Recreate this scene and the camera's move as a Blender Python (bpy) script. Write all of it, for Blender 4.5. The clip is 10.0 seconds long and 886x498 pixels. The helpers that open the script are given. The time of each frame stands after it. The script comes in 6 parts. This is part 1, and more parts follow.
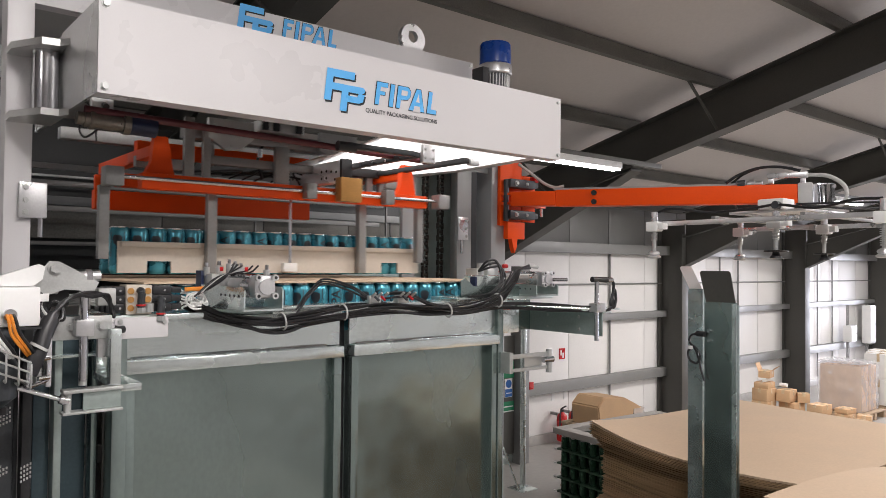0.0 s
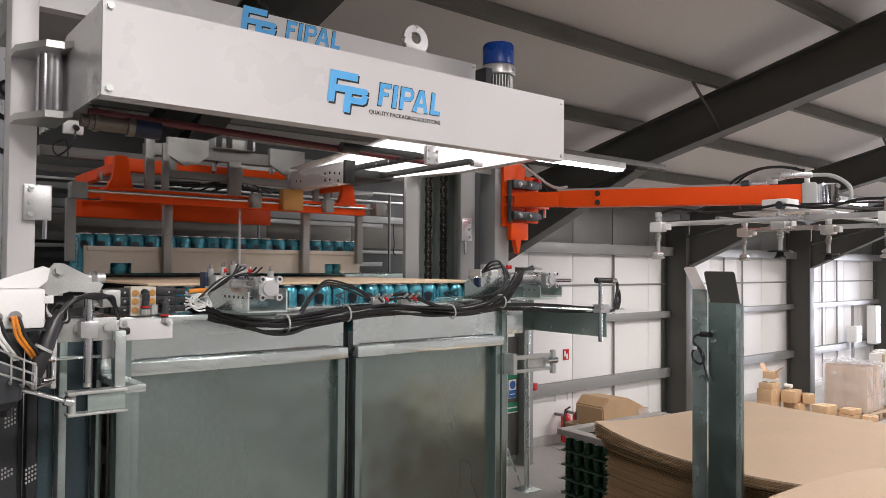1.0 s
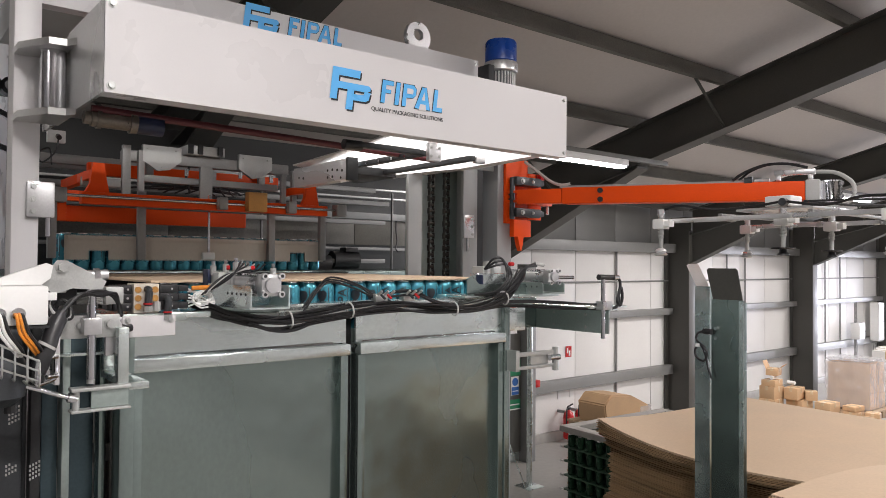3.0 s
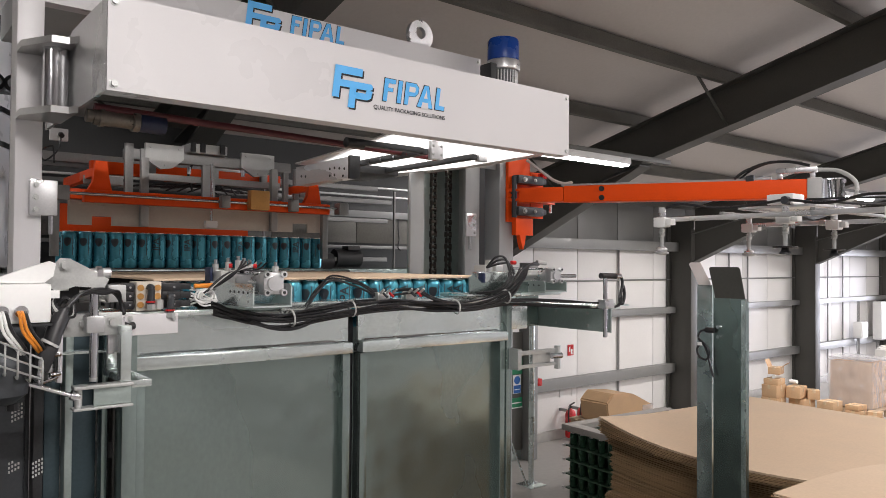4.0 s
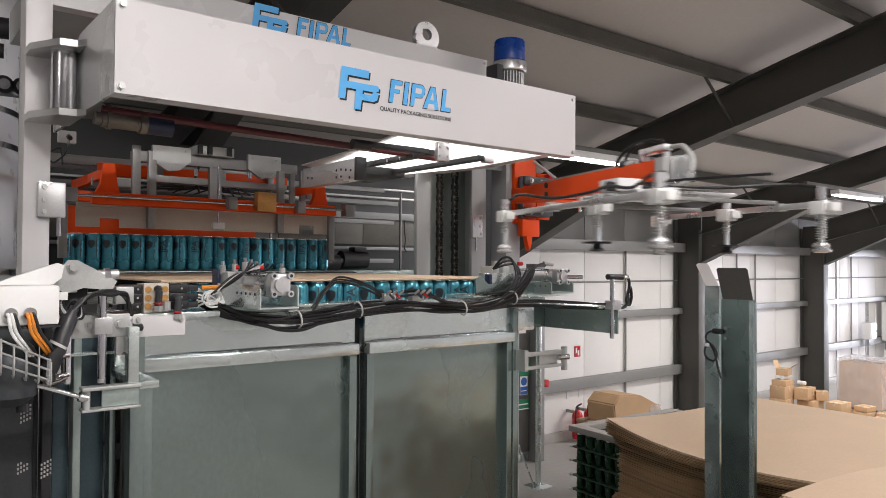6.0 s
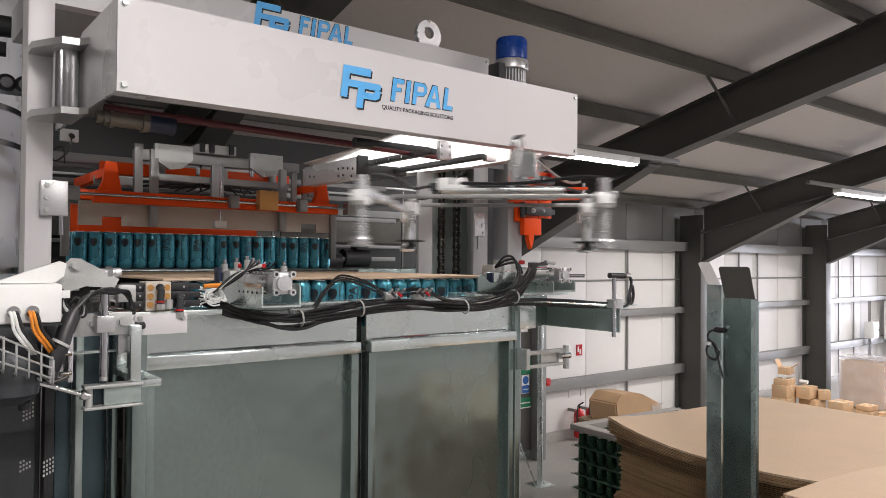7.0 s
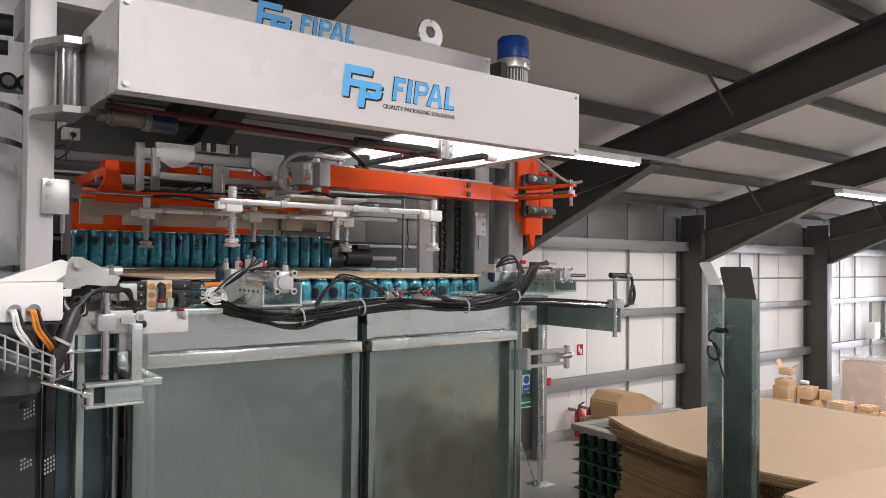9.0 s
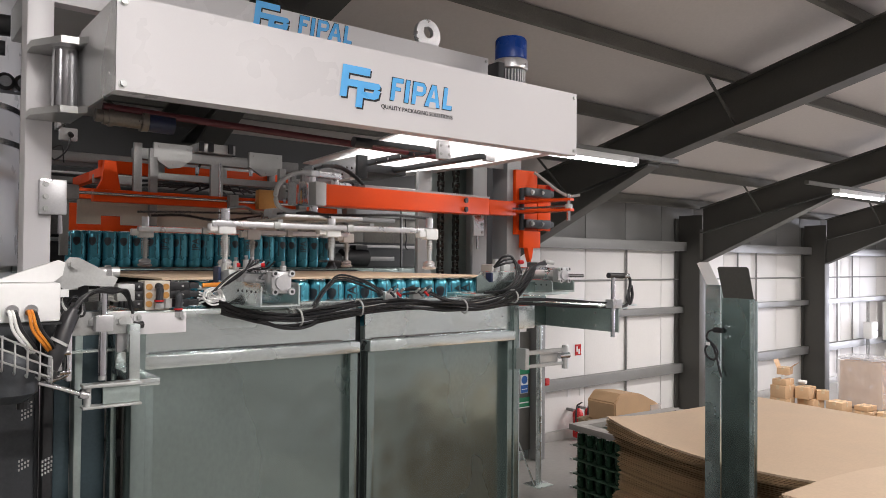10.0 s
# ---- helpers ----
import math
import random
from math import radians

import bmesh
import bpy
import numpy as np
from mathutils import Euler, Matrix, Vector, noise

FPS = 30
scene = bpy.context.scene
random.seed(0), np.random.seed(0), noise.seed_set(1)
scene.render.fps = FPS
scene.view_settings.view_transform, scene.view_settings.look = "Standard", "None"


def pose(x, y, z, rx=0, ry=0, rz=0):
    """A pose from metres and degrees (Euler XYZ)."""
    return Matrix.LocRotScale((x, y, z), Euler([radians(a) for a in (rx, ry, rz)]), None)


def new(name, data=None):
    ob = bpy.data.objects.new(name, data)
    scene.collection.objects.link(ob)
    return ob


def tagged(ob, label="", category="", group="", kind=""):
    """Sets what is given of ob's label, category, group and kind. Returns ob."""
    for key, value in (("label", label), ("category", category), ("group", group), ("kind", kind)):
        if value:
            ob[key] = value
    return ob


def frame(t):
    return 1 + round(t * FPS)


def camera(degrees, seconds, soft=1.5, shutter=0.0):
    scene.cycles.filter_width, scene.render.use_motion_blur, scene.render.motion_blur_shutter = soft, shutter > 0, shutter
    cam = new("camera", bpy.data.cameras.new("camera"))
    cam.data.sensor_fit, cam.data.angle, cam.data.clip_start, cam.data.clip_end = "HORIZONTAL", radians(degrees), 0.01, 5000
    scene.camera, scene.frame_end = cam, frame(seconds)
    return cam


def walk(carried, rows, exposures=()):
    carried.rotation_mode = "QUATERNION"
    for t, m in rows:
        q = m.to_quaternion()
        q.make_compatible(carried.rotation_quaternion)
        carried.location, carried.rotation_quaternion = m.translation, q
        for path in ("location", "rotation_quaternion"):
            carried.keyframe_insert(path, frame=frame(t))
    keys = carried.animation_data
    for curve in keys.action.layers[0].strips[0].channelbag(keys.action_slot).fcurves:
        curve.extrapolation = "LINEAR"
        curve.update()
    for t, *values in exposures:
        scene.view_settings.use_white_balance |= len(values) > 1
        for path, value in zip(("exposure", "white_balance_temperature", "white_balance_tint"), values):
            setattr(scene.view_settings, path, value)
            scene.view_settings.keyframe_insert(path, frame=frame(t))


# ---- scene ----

cam = camera(62.35, 10.0, soft=0.55, shutter=1.0)
walk(cam, [
    (0, pose(0, 0, 2.7, 91.302, -0.542, -39.448)),
    (0.5, pose(0, 0, 2.7, 91.382, -0.370, -39.345)),
    (1, pose(0, 0, 2.7, 91.385, -0.412, -39.166)),
    (1.5, pose(0, 0, 2.7, 91.340, -0.448, -39.139)),
    (2, pose(0, 0, 2.7, 91.211, -0.399, -39.103)),
    (2.5, pose(0, 0, 2.7, 91.198, -0.372, -39.028)),
    (4, pose(0, 0, 2.7, 91.018, -0.462, -38.805)),
    (4.5, pose(0, 0, 2.7, 91.190, -0.365, -38.646)),
    (5, pose(0, 0, 2.7, 91.150, -0.436, -38.519)),
    (5.5, pose(0, 0, 2.7, 91.153, -0.405, -38.399)),
    (7, pose(0, 0, 2.7, 90.999, -0.426, -38.153)),
    (7.5, pose(0, 0, 2.7, 90.980, -0.566, -38.204)),
    (8, pose(0, 0, 2.7, 91.058, -0.552, -38.190)),
    (8.5, pose(0, 0, 2.7, 90.889, -0.613, -38.221)),
    (9, pose(0, 0, 2.7, 90.952, -0.575, -38.072)),
    (9.5, pose(0, 0, 2.7, 91.017, -0.459, -38.188)),
    (10, pose(0, 0, 2.7, 90.972, -0.523, -38.229)),
])

# ---- world and light ----
world = bpy.data.worlds.new("hall_sky")
scene.world = world
world.use_nodes = True
wbg = world.node_tree.nodes["Background"]
wbg.inputs[0].default_value = (0.9, 0.93, 1.0, 1)
wbg.inputs[1].default_value = 0.25
scene.view_settings.exposure = -0.06


def area(name, x, y, z, sx, sy, watts, col=(1, 0.945, 0.925), turn=(0, 0, 0)):
    la = bpy.data.lights.new(name, "AREA")
    la.shape, la.size, la.size_y, la.energy, la.color = "RECTANGLE", sx, sy, watts, col
    ob = new(name, la)
    ob.matrix_basis = pose(x, y, z, *turn)
    return ob


# rows of LED battens under the roof, added unseen past the first two
BATTENS = [(5.32, 4.6, 3.70), (11.3, 4.6, 3.70), (17.3, 4.6, 3.70),
           (5.5, -0.5, 4.7), (0.6, -0.5, 4.7), (-3.2, -0.5, 4.7), (11.0, -0.5, 4.7), (2.4, -3.0, 4.6), (16.0, -0.5, 4.7)]
for bx, by, bz in BATTENS:
    area("batten_light", bx, by, bz - 0.03, 1.4, 0.16, 26 if bx < 6 and by > 4 else 160 if by > 4 else 65 if bx < -2 else 125 if 5 < bx < 6 else 200 if bx > 10 else 110)
# sideways light added to brighten the left rear, set apart from any batten
area("batten_light", -0.9, 4.4, 3.72, 0.16, 1.4, 10, turn=(0, -62, 0))


# cool light added out of view at the far end wall, for an assumed door
area("door_daylight", 29.9, 3.0, 2.2, 4.4, 6.0, 1700, (0.86, 0.87, 1.0), (0, 90, 0))


# ---- materials ----
def mat(name, col, rough=0.5, metal=0.0, var=0.12, scale=6.0, bump=0.05, bscale=60.0, col2=None, stretch=(1, 1, 1), island=0.0, coat=0.0, rvar=0.12, wave=0.0):
    """A surface with broad stains, fine grain, relief and uneven gloss, in metres of the object's own space."""
    m = bpy.data.materials.new(name)
    m.use_nodes = True
    nt = m.node_tree
    b = nt.nodes["Principled BSDF"]
    tc = nt.nodes.new("ShaderNodeTexCoord")
    mp = nt.nodes.new("ShaderNodeMapping")
    mp.inputs["Scale"].default_value = stretch
    nt.links.new(tc.outputs["Object"], mp.inputs[0])
    n1 = nt.nodes.new("ShaderNodeTexNoise")
    n1.inputs["Scale"].default_value, n1.inputs["Detail"].default_value = scale, 5
    n2 = nt.nodes.new("ShaderNodeTexNoise")
    n2.inputs["Scale"].default_value, n2.inputs["Detail"].default_value = bscale, 3
    nt.links.new(mp.outputs[0], n1.inputs["Vector"])
    nt.links.new(mp.outputs[0], n2.inputs["Vector"])
    a = nt.nodes.new("ShaderNodeMath")
    a.operation = "MULTIPLY_ADD"
    a.inputs[1].default_value = 0.4
    nt.links.new(n2.outputs[0], a.inputs[0])
    h = nt.nodes.new("ShaderNodeMath")
    h.operation = "MULTIPLY"
    h.inputs[1].default_value = 0.6
    nt.links.new(n1.outputs[0], h.inputs[0])
    nt.links.new(h.outputs[0], a.inputs[2])
    fac = a.outputs[0]
    if island:
        oi = nt.nodes.new("ShaderNodeObjectInfo")
        w = nt.nodes.new("ShaderNodeMath")
        w.operation = "MULTIPLY_ADD"
        w.inputs[1].default_value = island
        nt.links.new(oi.outputs["Random"], w.inputs[0])
        nt.links.new(fac, w.inputs[2])
        fac = w.outputs[0]
    rp = nt.nodes.new("ShaderNodeValToRGB")
    c2 = col2 or tuple(min(1, c * (1 + var)) for c in col)
    c1 = tuple(c * (1 - var) for c in col)
    rp.color_ramp.elements[0].position, rp.color_ramp.elements[1].position = 0.3, 0.7
    rp.color_ramp.elements[0].color = (*c1, 1)
    rp.color_ramp.elements[1].color = (*c2, 1)
    nt.links.new(fac, rp.inputs[0])
    nt.links.new(rp.outputs[0], b.inputs["Base Color"])
    rr = nt.nodes.new("ShaderNodeMapRange")
    rr.inputs["To Min"].default_value, rr.inputs["To Max"].default_value = max(0.03, rough - rvar), min(1, rough + rvar)
    rr.inputs["From Min"].default_value, rr.inputs["From Max"].default_value = 0.3, 0.7
    nt.links.new(n1.outputs[0], rr.inputs[0])
    nt.links.new(rr.outputs[0], b.inputs["Roughness"])
    b.inputs["Metallic"].default_value = metal
    b.inputs["Coat Weight"].default_value = coat
    bw = None
    if wave:
        # slow waviness of thin sheet, which bends its reflections
        n3 = nt.nodes.new("ShaderNodeTexNoise")
        n3.inputs["Scale"].default_value, n3.inputs["Detail"].default_value = 5.5, 1
        nt.links.new(tc.outputs["Object"], n3.inputs["Vector"])
        bw = nt.nodes.new("ShaderNodeBump")
        bw.inputs["Strength"].default_value, bw.inputs["Distance"].default_value = 1.0, wave
        nt.links.new(n3.outputs[0], bw.inputs["Height"])
        nt.links.new(bw.outputs[0], b.inputs["Normal"])
    if bump:
        bp = nt.nodes.new("ShaderNodeBump")
        bp.inputs["Strength"].default_value, bp.inputs["Distance"].default_value = bump, 0.01
        nt.links.new(n2.outputs[0], bp.inputs["Height"])
        if bw:
            nt.links.new(bw.outputs[0], bp.inputs["Normal"])
        nt.links.new(bp.outputs[0], b.inputs["Normal"])
    return m


def glow(name, col, strength):
    m = bpy.data.materials.new(name)
    m.use_nodes = True
    b = m.node_tree.nodes["Principled BSDF"]
    b.inputs["Base Color"].default_value = (0.9, 0.9, 0.9, 1)
    b.inputs["Emission Color"].default_value = (*col, 1)
    b.inputs["Emission Strength"].default_value = strength
    return m


def glass(name, col=(1, 1, 1), rough=0.05):
    m = bpy.data.materials.new(name)
    m.use_nodes = True
    b = m.node_tree.nodes["Principled BSDF"]
    b.inputs["Base Color"].default_value = (*col, 1)
    b.inputs["Transmission Weight"].default_value = 1
    b.inputs["Roughness"].default_value = rough
    return m


M_CREAM = mat("pale_grey_paint", (0.66, 0.645, 0.655), 0.33, 0, 0.025, 2, 0.008, 220)
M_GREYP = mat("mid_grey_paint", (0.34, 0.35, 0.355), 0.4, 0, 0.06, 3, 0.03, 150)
M_GALV = mat("galvanised_sheet", (0.29, 0.352, 0.335), 0.27, 0.93, 0.10, 1.3, 0.006, 90, stretch=(1, 1, 0.6), rvar=0.09, wave=0.008)
M_GALVB = mat("bright_galvanised", (0.74, 0.81, 0.80), 0.25, 0.9, 0.13, 4, 0.008, 120, stretch=(0.5, 1, 1), rvar=0.12, wave=0.010)
M_BAR = mat("dull_grey_bar", (0.29, 0.29, 0.285), 0.42, 0.5, 0.12, 9, 0.04, 120)
M_ALU = mat("aluminium", (0.68, 0.68, 0.69), 0.33, 0.85, 0.10, 9, 0.03, 150)
M_STEEL = mat("polished_steel", (0.66, 0.66, 0.68), 0.14, 1, 0.06, 8, 0.0, 100, rvar=0.06)
M_ZINC = mat("zinc_plate", (0.52, 0.53, 0.52), 0.4, 0.7, 0.12, 14, 0.04, 180)
M_ORANGE = mat("orange_paint", (0.88, 0.083, 0.005), 0.46, 0, 0.06, 4, 0.02, 160)
M_ORANGE.node_tree.nodes["Principled BSDF"].inputs["Specular IOR Level"].default_value = 0.22
M_BLACK = mat("black_rubber", (0.016, 0.016, 0.018), 0.42, 0, 0.25, 9, 0.05, 150)
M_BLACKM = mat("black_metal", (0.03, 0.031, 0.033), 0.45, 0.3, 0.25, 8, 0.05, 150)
M_CHAIN = mat("oiled_chain", (0.06, 0.055, 0.05), 0.35, 0.9, 0.3, 20, 0.05, 200)
M_DARK = mat("dark_steel_paint", (0.075, 0.073, 0.066), 0.5, 0, 0.15, 2, 0.04, 80)
M_PURLIN = mat("galvanised_purlin", (0.15, 0.145, 0.13), 0.5, 0.3, 0.35, 3, 0.04, 80)
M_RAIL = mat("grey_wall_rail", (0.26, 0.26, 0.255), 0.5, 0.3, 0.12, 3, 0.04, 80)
M_BACKDROP = mat("dim_backdrop_sheet", (0.055, 0.056, 0.056), 0.55, 0.1, 0.15, 3, 0.04, 80)
M_ROOF = mat("roof_liner", (0.64, 0.60, 0.58), 0.6, 0, 0.06, 0.6, 0.05, 30)
M_WALL = mat("white_wall_panel", (0.80, 0.785, 0.77), 0.55, 0, 0.05, 0.8, 0.05, 40)
M_FLOOR = mat("concrete_floor", (0.38, 0.365, 0.345), 0.42, 0, 0.15, 0.8, 0.08, 14)
M_CARD = mat("kraft_board", (0.63, 0.475, 0.335), 0.85, 0, 0.07, 3, 0.08, 70)
# sheet edges: layer streaks, plus shade between sheets put into a darker brown
M_CARDE = mat("shaded_board_edge", (0.27, 0.175, 0.095), 0.9, 0, 0.35, 30, 0.2, 250, stretch=(0.3, 0.3, 6), island=0.35)
M_BOX = mat("carton_board", (0.52, 0.34, 0.195), 0.85, 0, 0.10, 5, 0.06, 90, island=0.2)
M_TAPE = mat("parcel_tape", (0.55, 0.42, 0.27), 0.25, 0, 0.08, 9, 0.03, 90)
M_BEIGE = mat("beige_fence_board", (0.58, 0.53, 0.46), 0.6, 0, 0.07, 5, 0.05, 90)
M_TEAL = mat("teal_can_print", (0.07, 0.31, 0.40), 0.28, 0.5, 0.22, 8, 0.02, 90, island=0.15)
M_CANTOP = mat("can_end_aluminium", (0.75, 0.76, 0.77), 0.22, 1, 0.05, 20, 0.02, 150)
M_GREENC = mat("dark_green_can", (0.018, 0.055, 0.03), 0.25, 0.5, 0.2, 10, 0.02, 90, island=0.3)
M_GREENT = mat("green_tray", (0.045, 0.095, 0.06), 0.5, 0, 0.15, 6, 0.05, 90)
M_WHITE = mat("white_plastic", (0.80, 0.80, 0.79), 0.35, 0, 0.03, 8, 0.02, 120)
M_INK = mat("black_ink", (0.014, 0.016, 0.022), 0.4, 0, 0.1, 20, 0, 90)
M_SKY = mat("sky_blue_vinyl", (0.12, 0.47, 0.90), 0.3, 0, 0.03, 9, 0, 90)
M_LBL = mat("white_print", (0.62, 0.78, 0.80), 0.35, 0, 0.05, 30, 0, 90)
M_MBLUE = mat("blue_motor_cap", (0.006, 0.05, 0.28), 0.3, 0, 0.1, 8, 0.02, 120)
M_NAVY = mat("navy_motor_paint", (0.012, 0.02, 0.06), 0.4, 0, 0.15, 8, 0.02, 120)
M_RED = mat("red_enamel", (0.52, 0.02, 0.022), 0.3, 0, 0.1, 8, 0.02, 120)
M_CRIMSON = mat("crimson_belt", (0.09, 0.010, 0.015), 0.5, 0, 0.12, 8, 0.02, 120)
M_GREENS = mat("green_sign", (0.012, 0.20, 0.09), 0.4, 0, 0.06, 6, 0, 90)
M_BLUES = mat("blue_sign", (0.02, 0.12, 0.42), 0.4, 0, 0.06, 6, 0, 90)
M_BRONZE = mat("bronze_block", (0.55, 0.29, 0.09), 0.4, 0.5, 0.15, 12, 0.05, 120)
M_WOOD = mat("pallet_wood", (0.34, 0.25, 0.165), 0.8, 0, 0.2, 4, 0.15, 60, stretch=(1, 8, 8), island=0.3)
M_GREYW = mat("grey_pallet_frame", (0.33, 0.31, 0.29), 0.7, 0, 0.15, 5, 0.08, 60)
M_ORCAB = mat("orange_cable", (0.75, 0.26, 0.03), 0.45, 0, 0.06, 12, 0.02, 120)
M_GREYC = mat("grey_cable", (0.50, 0.50, 0.49), 0.5, 0, 0.06, 12, 0.02, 120)
M_BEAR = mat("grey_bearing", (0.055, 0.06, 0.066), 0.42, 0.4, 0.2, 14, 0.05, 150)
M_LED = glow("led_strip", (1.0, 0.97, 0.93), 12.0)
M_GLAREP = glow("plate_glare_glow", (1.0, 0.97, 0.95), 1.6)
M_WRAP = mat("stretch_film", (0.85, 0.85, 0.88), 0.14, 0, 0.05, 12, 0.8, 14, stretch=(1, 1, 0.4))
M_SATIN = mat("brushed_plate", (0.62, 0.62, 0.615), 0.30, 0.85, 0.06, 3, 0.008, 140, stretch=(1, 1, 0.5), rvar=0.06, wave=0.003)
M_WRAP.node_tree.nodes["Principled BSDF"].inputs["Alpha"].default_value = 0.33
M_GALVM = mat("dull_galvanised", (0.42, 0.49, 0.47), 0.40, 0.75, 0.14, 5, 0.02, 110, rvar=0.10, wave=0.006)
M_SLATE = mat("blue_grey_channel", (0.055, 0.085, 0.10), 0.38, 0.5, 0.2, 4, 0.02, 110)
M_BRASSY = mat("oily_gear_casting", (0.20, 0.175, 0.15), 0.35, 0.6, 0.25, 20, 0.05, 150)
M_PALE = mat("pale_anodised", (0.78, 0.79, 0.82), 0.3, 0.35, 0.08, 6, 0.03, 120, stretch=(1, 0.3, 1))
M_CLEAR = glass("clear_cover", (0.95, 0.97, 0.98), 0.06)

# ---- builders ----
ORIGIN = {}


def box(bm, x0, x1, y0, y1, z0, z1, b=0.0):
    vs = bmesh.ops.create_cube(bm, size=1.0)["verts"]
    for v in vs:
        v.co = Vector(((x0 + x1) / 2 + v.co.x * (x1 - x0), (y0 + y1) / 2 + v.co.y * (y1 - y0), (z0 + z1) / 2 + v.co.z * (z1 - z0)))
    if b > 0:
        es = list({e for v in vs for e in v.link_edges})
        bmesh.ops.bevel(bm, geom=es, offset=b, segments=2, profile=0.6, affect="EDGES")
    return bm


def cyl(bm, p, q, r, seg=16, r2=None):
    p, q = Vector(p), Vector(q)
    d = q - p
    m = Matrix.Translation((p + q) / 2) @ d.to_track_quat("Z", "Y").to_matrix().to_4x4()
    bmesh.ops.create_cone(bm, cap_ends=True, segments=seg, radius1=r, radius2=r if r2 is None else r2, depth=d.length, matrix=m)
    return bm


def smooth_points(pts, n=6):
    """Points on a soft curve through pts."""
    pts = [Vector(p) for p in pts]
    ext = [2 * pts[0] - pts[1], *pts, 2 * pts[-1] - pts[-2]]
    out = []
    for i in range(1, len(ext) - 2):
        a, b, c, d = ext[i - 1:i + 3]
        for k in range(n):
            t = k / n
            out.append(0.5 * ((2 * b) + (c - a) * t + (2 * a - 5 * b + 4 * c - d) * t * t + (3 * b - a - 3 * c + d) * t ** 3))
    out.append(pts[-1])
    return out


def hose(bm, pts, r, seg=8, n=6):
    """A round hose along a soft curve."""
    c = smooth_points(pts, n)
    rings = []
    for i, p in enumerate(c):
        d = (c[min(i + 1, len(c) - 1)] - c[max(i - 1, 0)]).normalized()
        u = d.cross(Vector((0.13, 0.21, 0.97)))
        u.normalize()
        w = d.cross(u)
        rings.append([bm.verts.new(p + r * (math.cos(a) * u + math.sin(a) * w)) for a in (2 * math.pi * k / seg for k in range(seg))])
    for r0, r1 in zip(rings, rings[1:]):
        for k in range(seg):
            bm.faces.new((r0[k], r0[(k + 1) % seg], r1[(k + 1) % seg], r1[k]))
    bm.faces.new(rings[0][::-1])
    bm.faces.new(rings[-1])
    return bm


def lathe(bm, prof, at=(0, 0, 0), seg=24):
    """A turned body from (radius, height) rows, about the z axis."""
    at = Vector(at)
    rings = [[bm.verts.new(at + Vector((r * math.cos(2 * math.pi * k / seg), r * math.sin(2 * math.pi * k / seg), z))) for k in range(seg)] for r, z in prof]
    for r0, r1 in zip(rings, rings[1:]):
        for k in range(seg):
            bm.faces.new((r0[k], r0[(k + 1) % seg], r1[(k + 1) % seg], r1[k]))
    bm.faces.new(rings[0][::-1])
    bm.faces.new(rings[-1])
    return bm


def slab(bm, outline, axis, a, b):
    """A plate: an outline of 2D points pushed along an axis from a to b."""
    def at(p, s):
        return {"x": (s, p[0], p[1]), "y": (p[0], s, p[1]), "z": (p[0], p[1], s)}[axis]
    lo = [bm.verts.new(at(p, a)) for p in outline]
    hi = [bm.verts.new(at(p, b)) for p in outline]
    n = len(outline)
    bm.faces.new(lo)
    bm.faces.new(hi)
    for k in range(n):
        bm.faces.new((lo[k], lo[(k + 1) % n], hi[(k + 1) % n], hi[k]))
    bmesh.ops.recalc_face_normals(bm, faces=bm.faces)
    return bm


def B(*args):
    return box(bmesh.new(), *args)


def C(p, q, r, seg=16, r2=None):
    return cyl(bmesh.new(), p, q, r, seg, r2)


def finish(name, bm, material, smooth=True):
    me = bpy.data.meshes.new(name)
    bm.to_mesh(me)
    bm.free()
    me.materials.append(material)
    if smooth:
        me.shade_smooth()
        me.set_sharp_from_angle(angle=radians(35))
    return me


def thing(name, label, category, at=(0, 0, 0), group=""):
    ob = new(name)
    ob.empty_display_size = 0.1
    ob.location = at
    ORIGIN[ob.name] = Vector(at)
    return tagged(ob, label, category, group)


def part(name, bm, material, parent, label=""):
    """One mesh under a thing or a part. Its shape is given in the thing's building space."""
    root = parent
    while root.parent:
        root = root.parent
    bm.transform(Matrix.Translation(-ORIGIN[root.name]))
    ob = new(name, finish(name, bm, material))
    ob.parent = parent
    if label:
        tagged(ob, label)
    return ob


def single(name, bm, material, label, category, group="", at=None):
    """A thing that is one mesh."""
    if at is not None:
        bm.transform(Matrix.Translation(-Vector(at)))
    ob = new(name, finish(name, bm, material))
    if at is not None:
        ob.location = at
    return tagged(ob, label, category, group)


def structure(name, bm, material, label):
    return tagged(new(name, finish(name, bm, material)), label, kind="structure")


def piece(name, me, parent, m):
    ob = new(name, me)
    ob.parent = parent
    ob.matrix_basis = m
    return ob


def lettering(name, body, size, m, material, parent, depth=0.001, grow=0.0, fit=None):
    """Words in the built-in font as a mesh; fit: (width, height) in metres."""
    cu = bpy.data.curves.new(name, "FONT")
    cu.body, cu.size, cu.extrude, cu.offset = body, size, depth, grow
    tmp = bpy.data.objects.new(name, cu)
    me = bpy.data.meshes.new_from_object(tmp)
    bpy.data.objects.remove(tmp)
    xs = [v.co.x for v in me.vertices]
    ys = [v.co.y for v in me.vertices]
    if fit:
        sx, sy = fit[0] / (max(xs) - min(xs)), fit[1] / (max(ys) - min(ys))
        for v in me.vertices:
            v.co.x, v.co.y = (v.co.x - min(xs)) * sx, (v.co.y - min(ys)) * sy
    me.materials.append(material)
    ob = new(name, me)
    ob.parent = parent
    ob.matrix_basis = m
    return ob


# ================= the hall =================
ROOF0, SLOPE = 5.645, -0.25          # height of the roof liner over y = 0, fall towards the wall
WALL_Y = 7.72


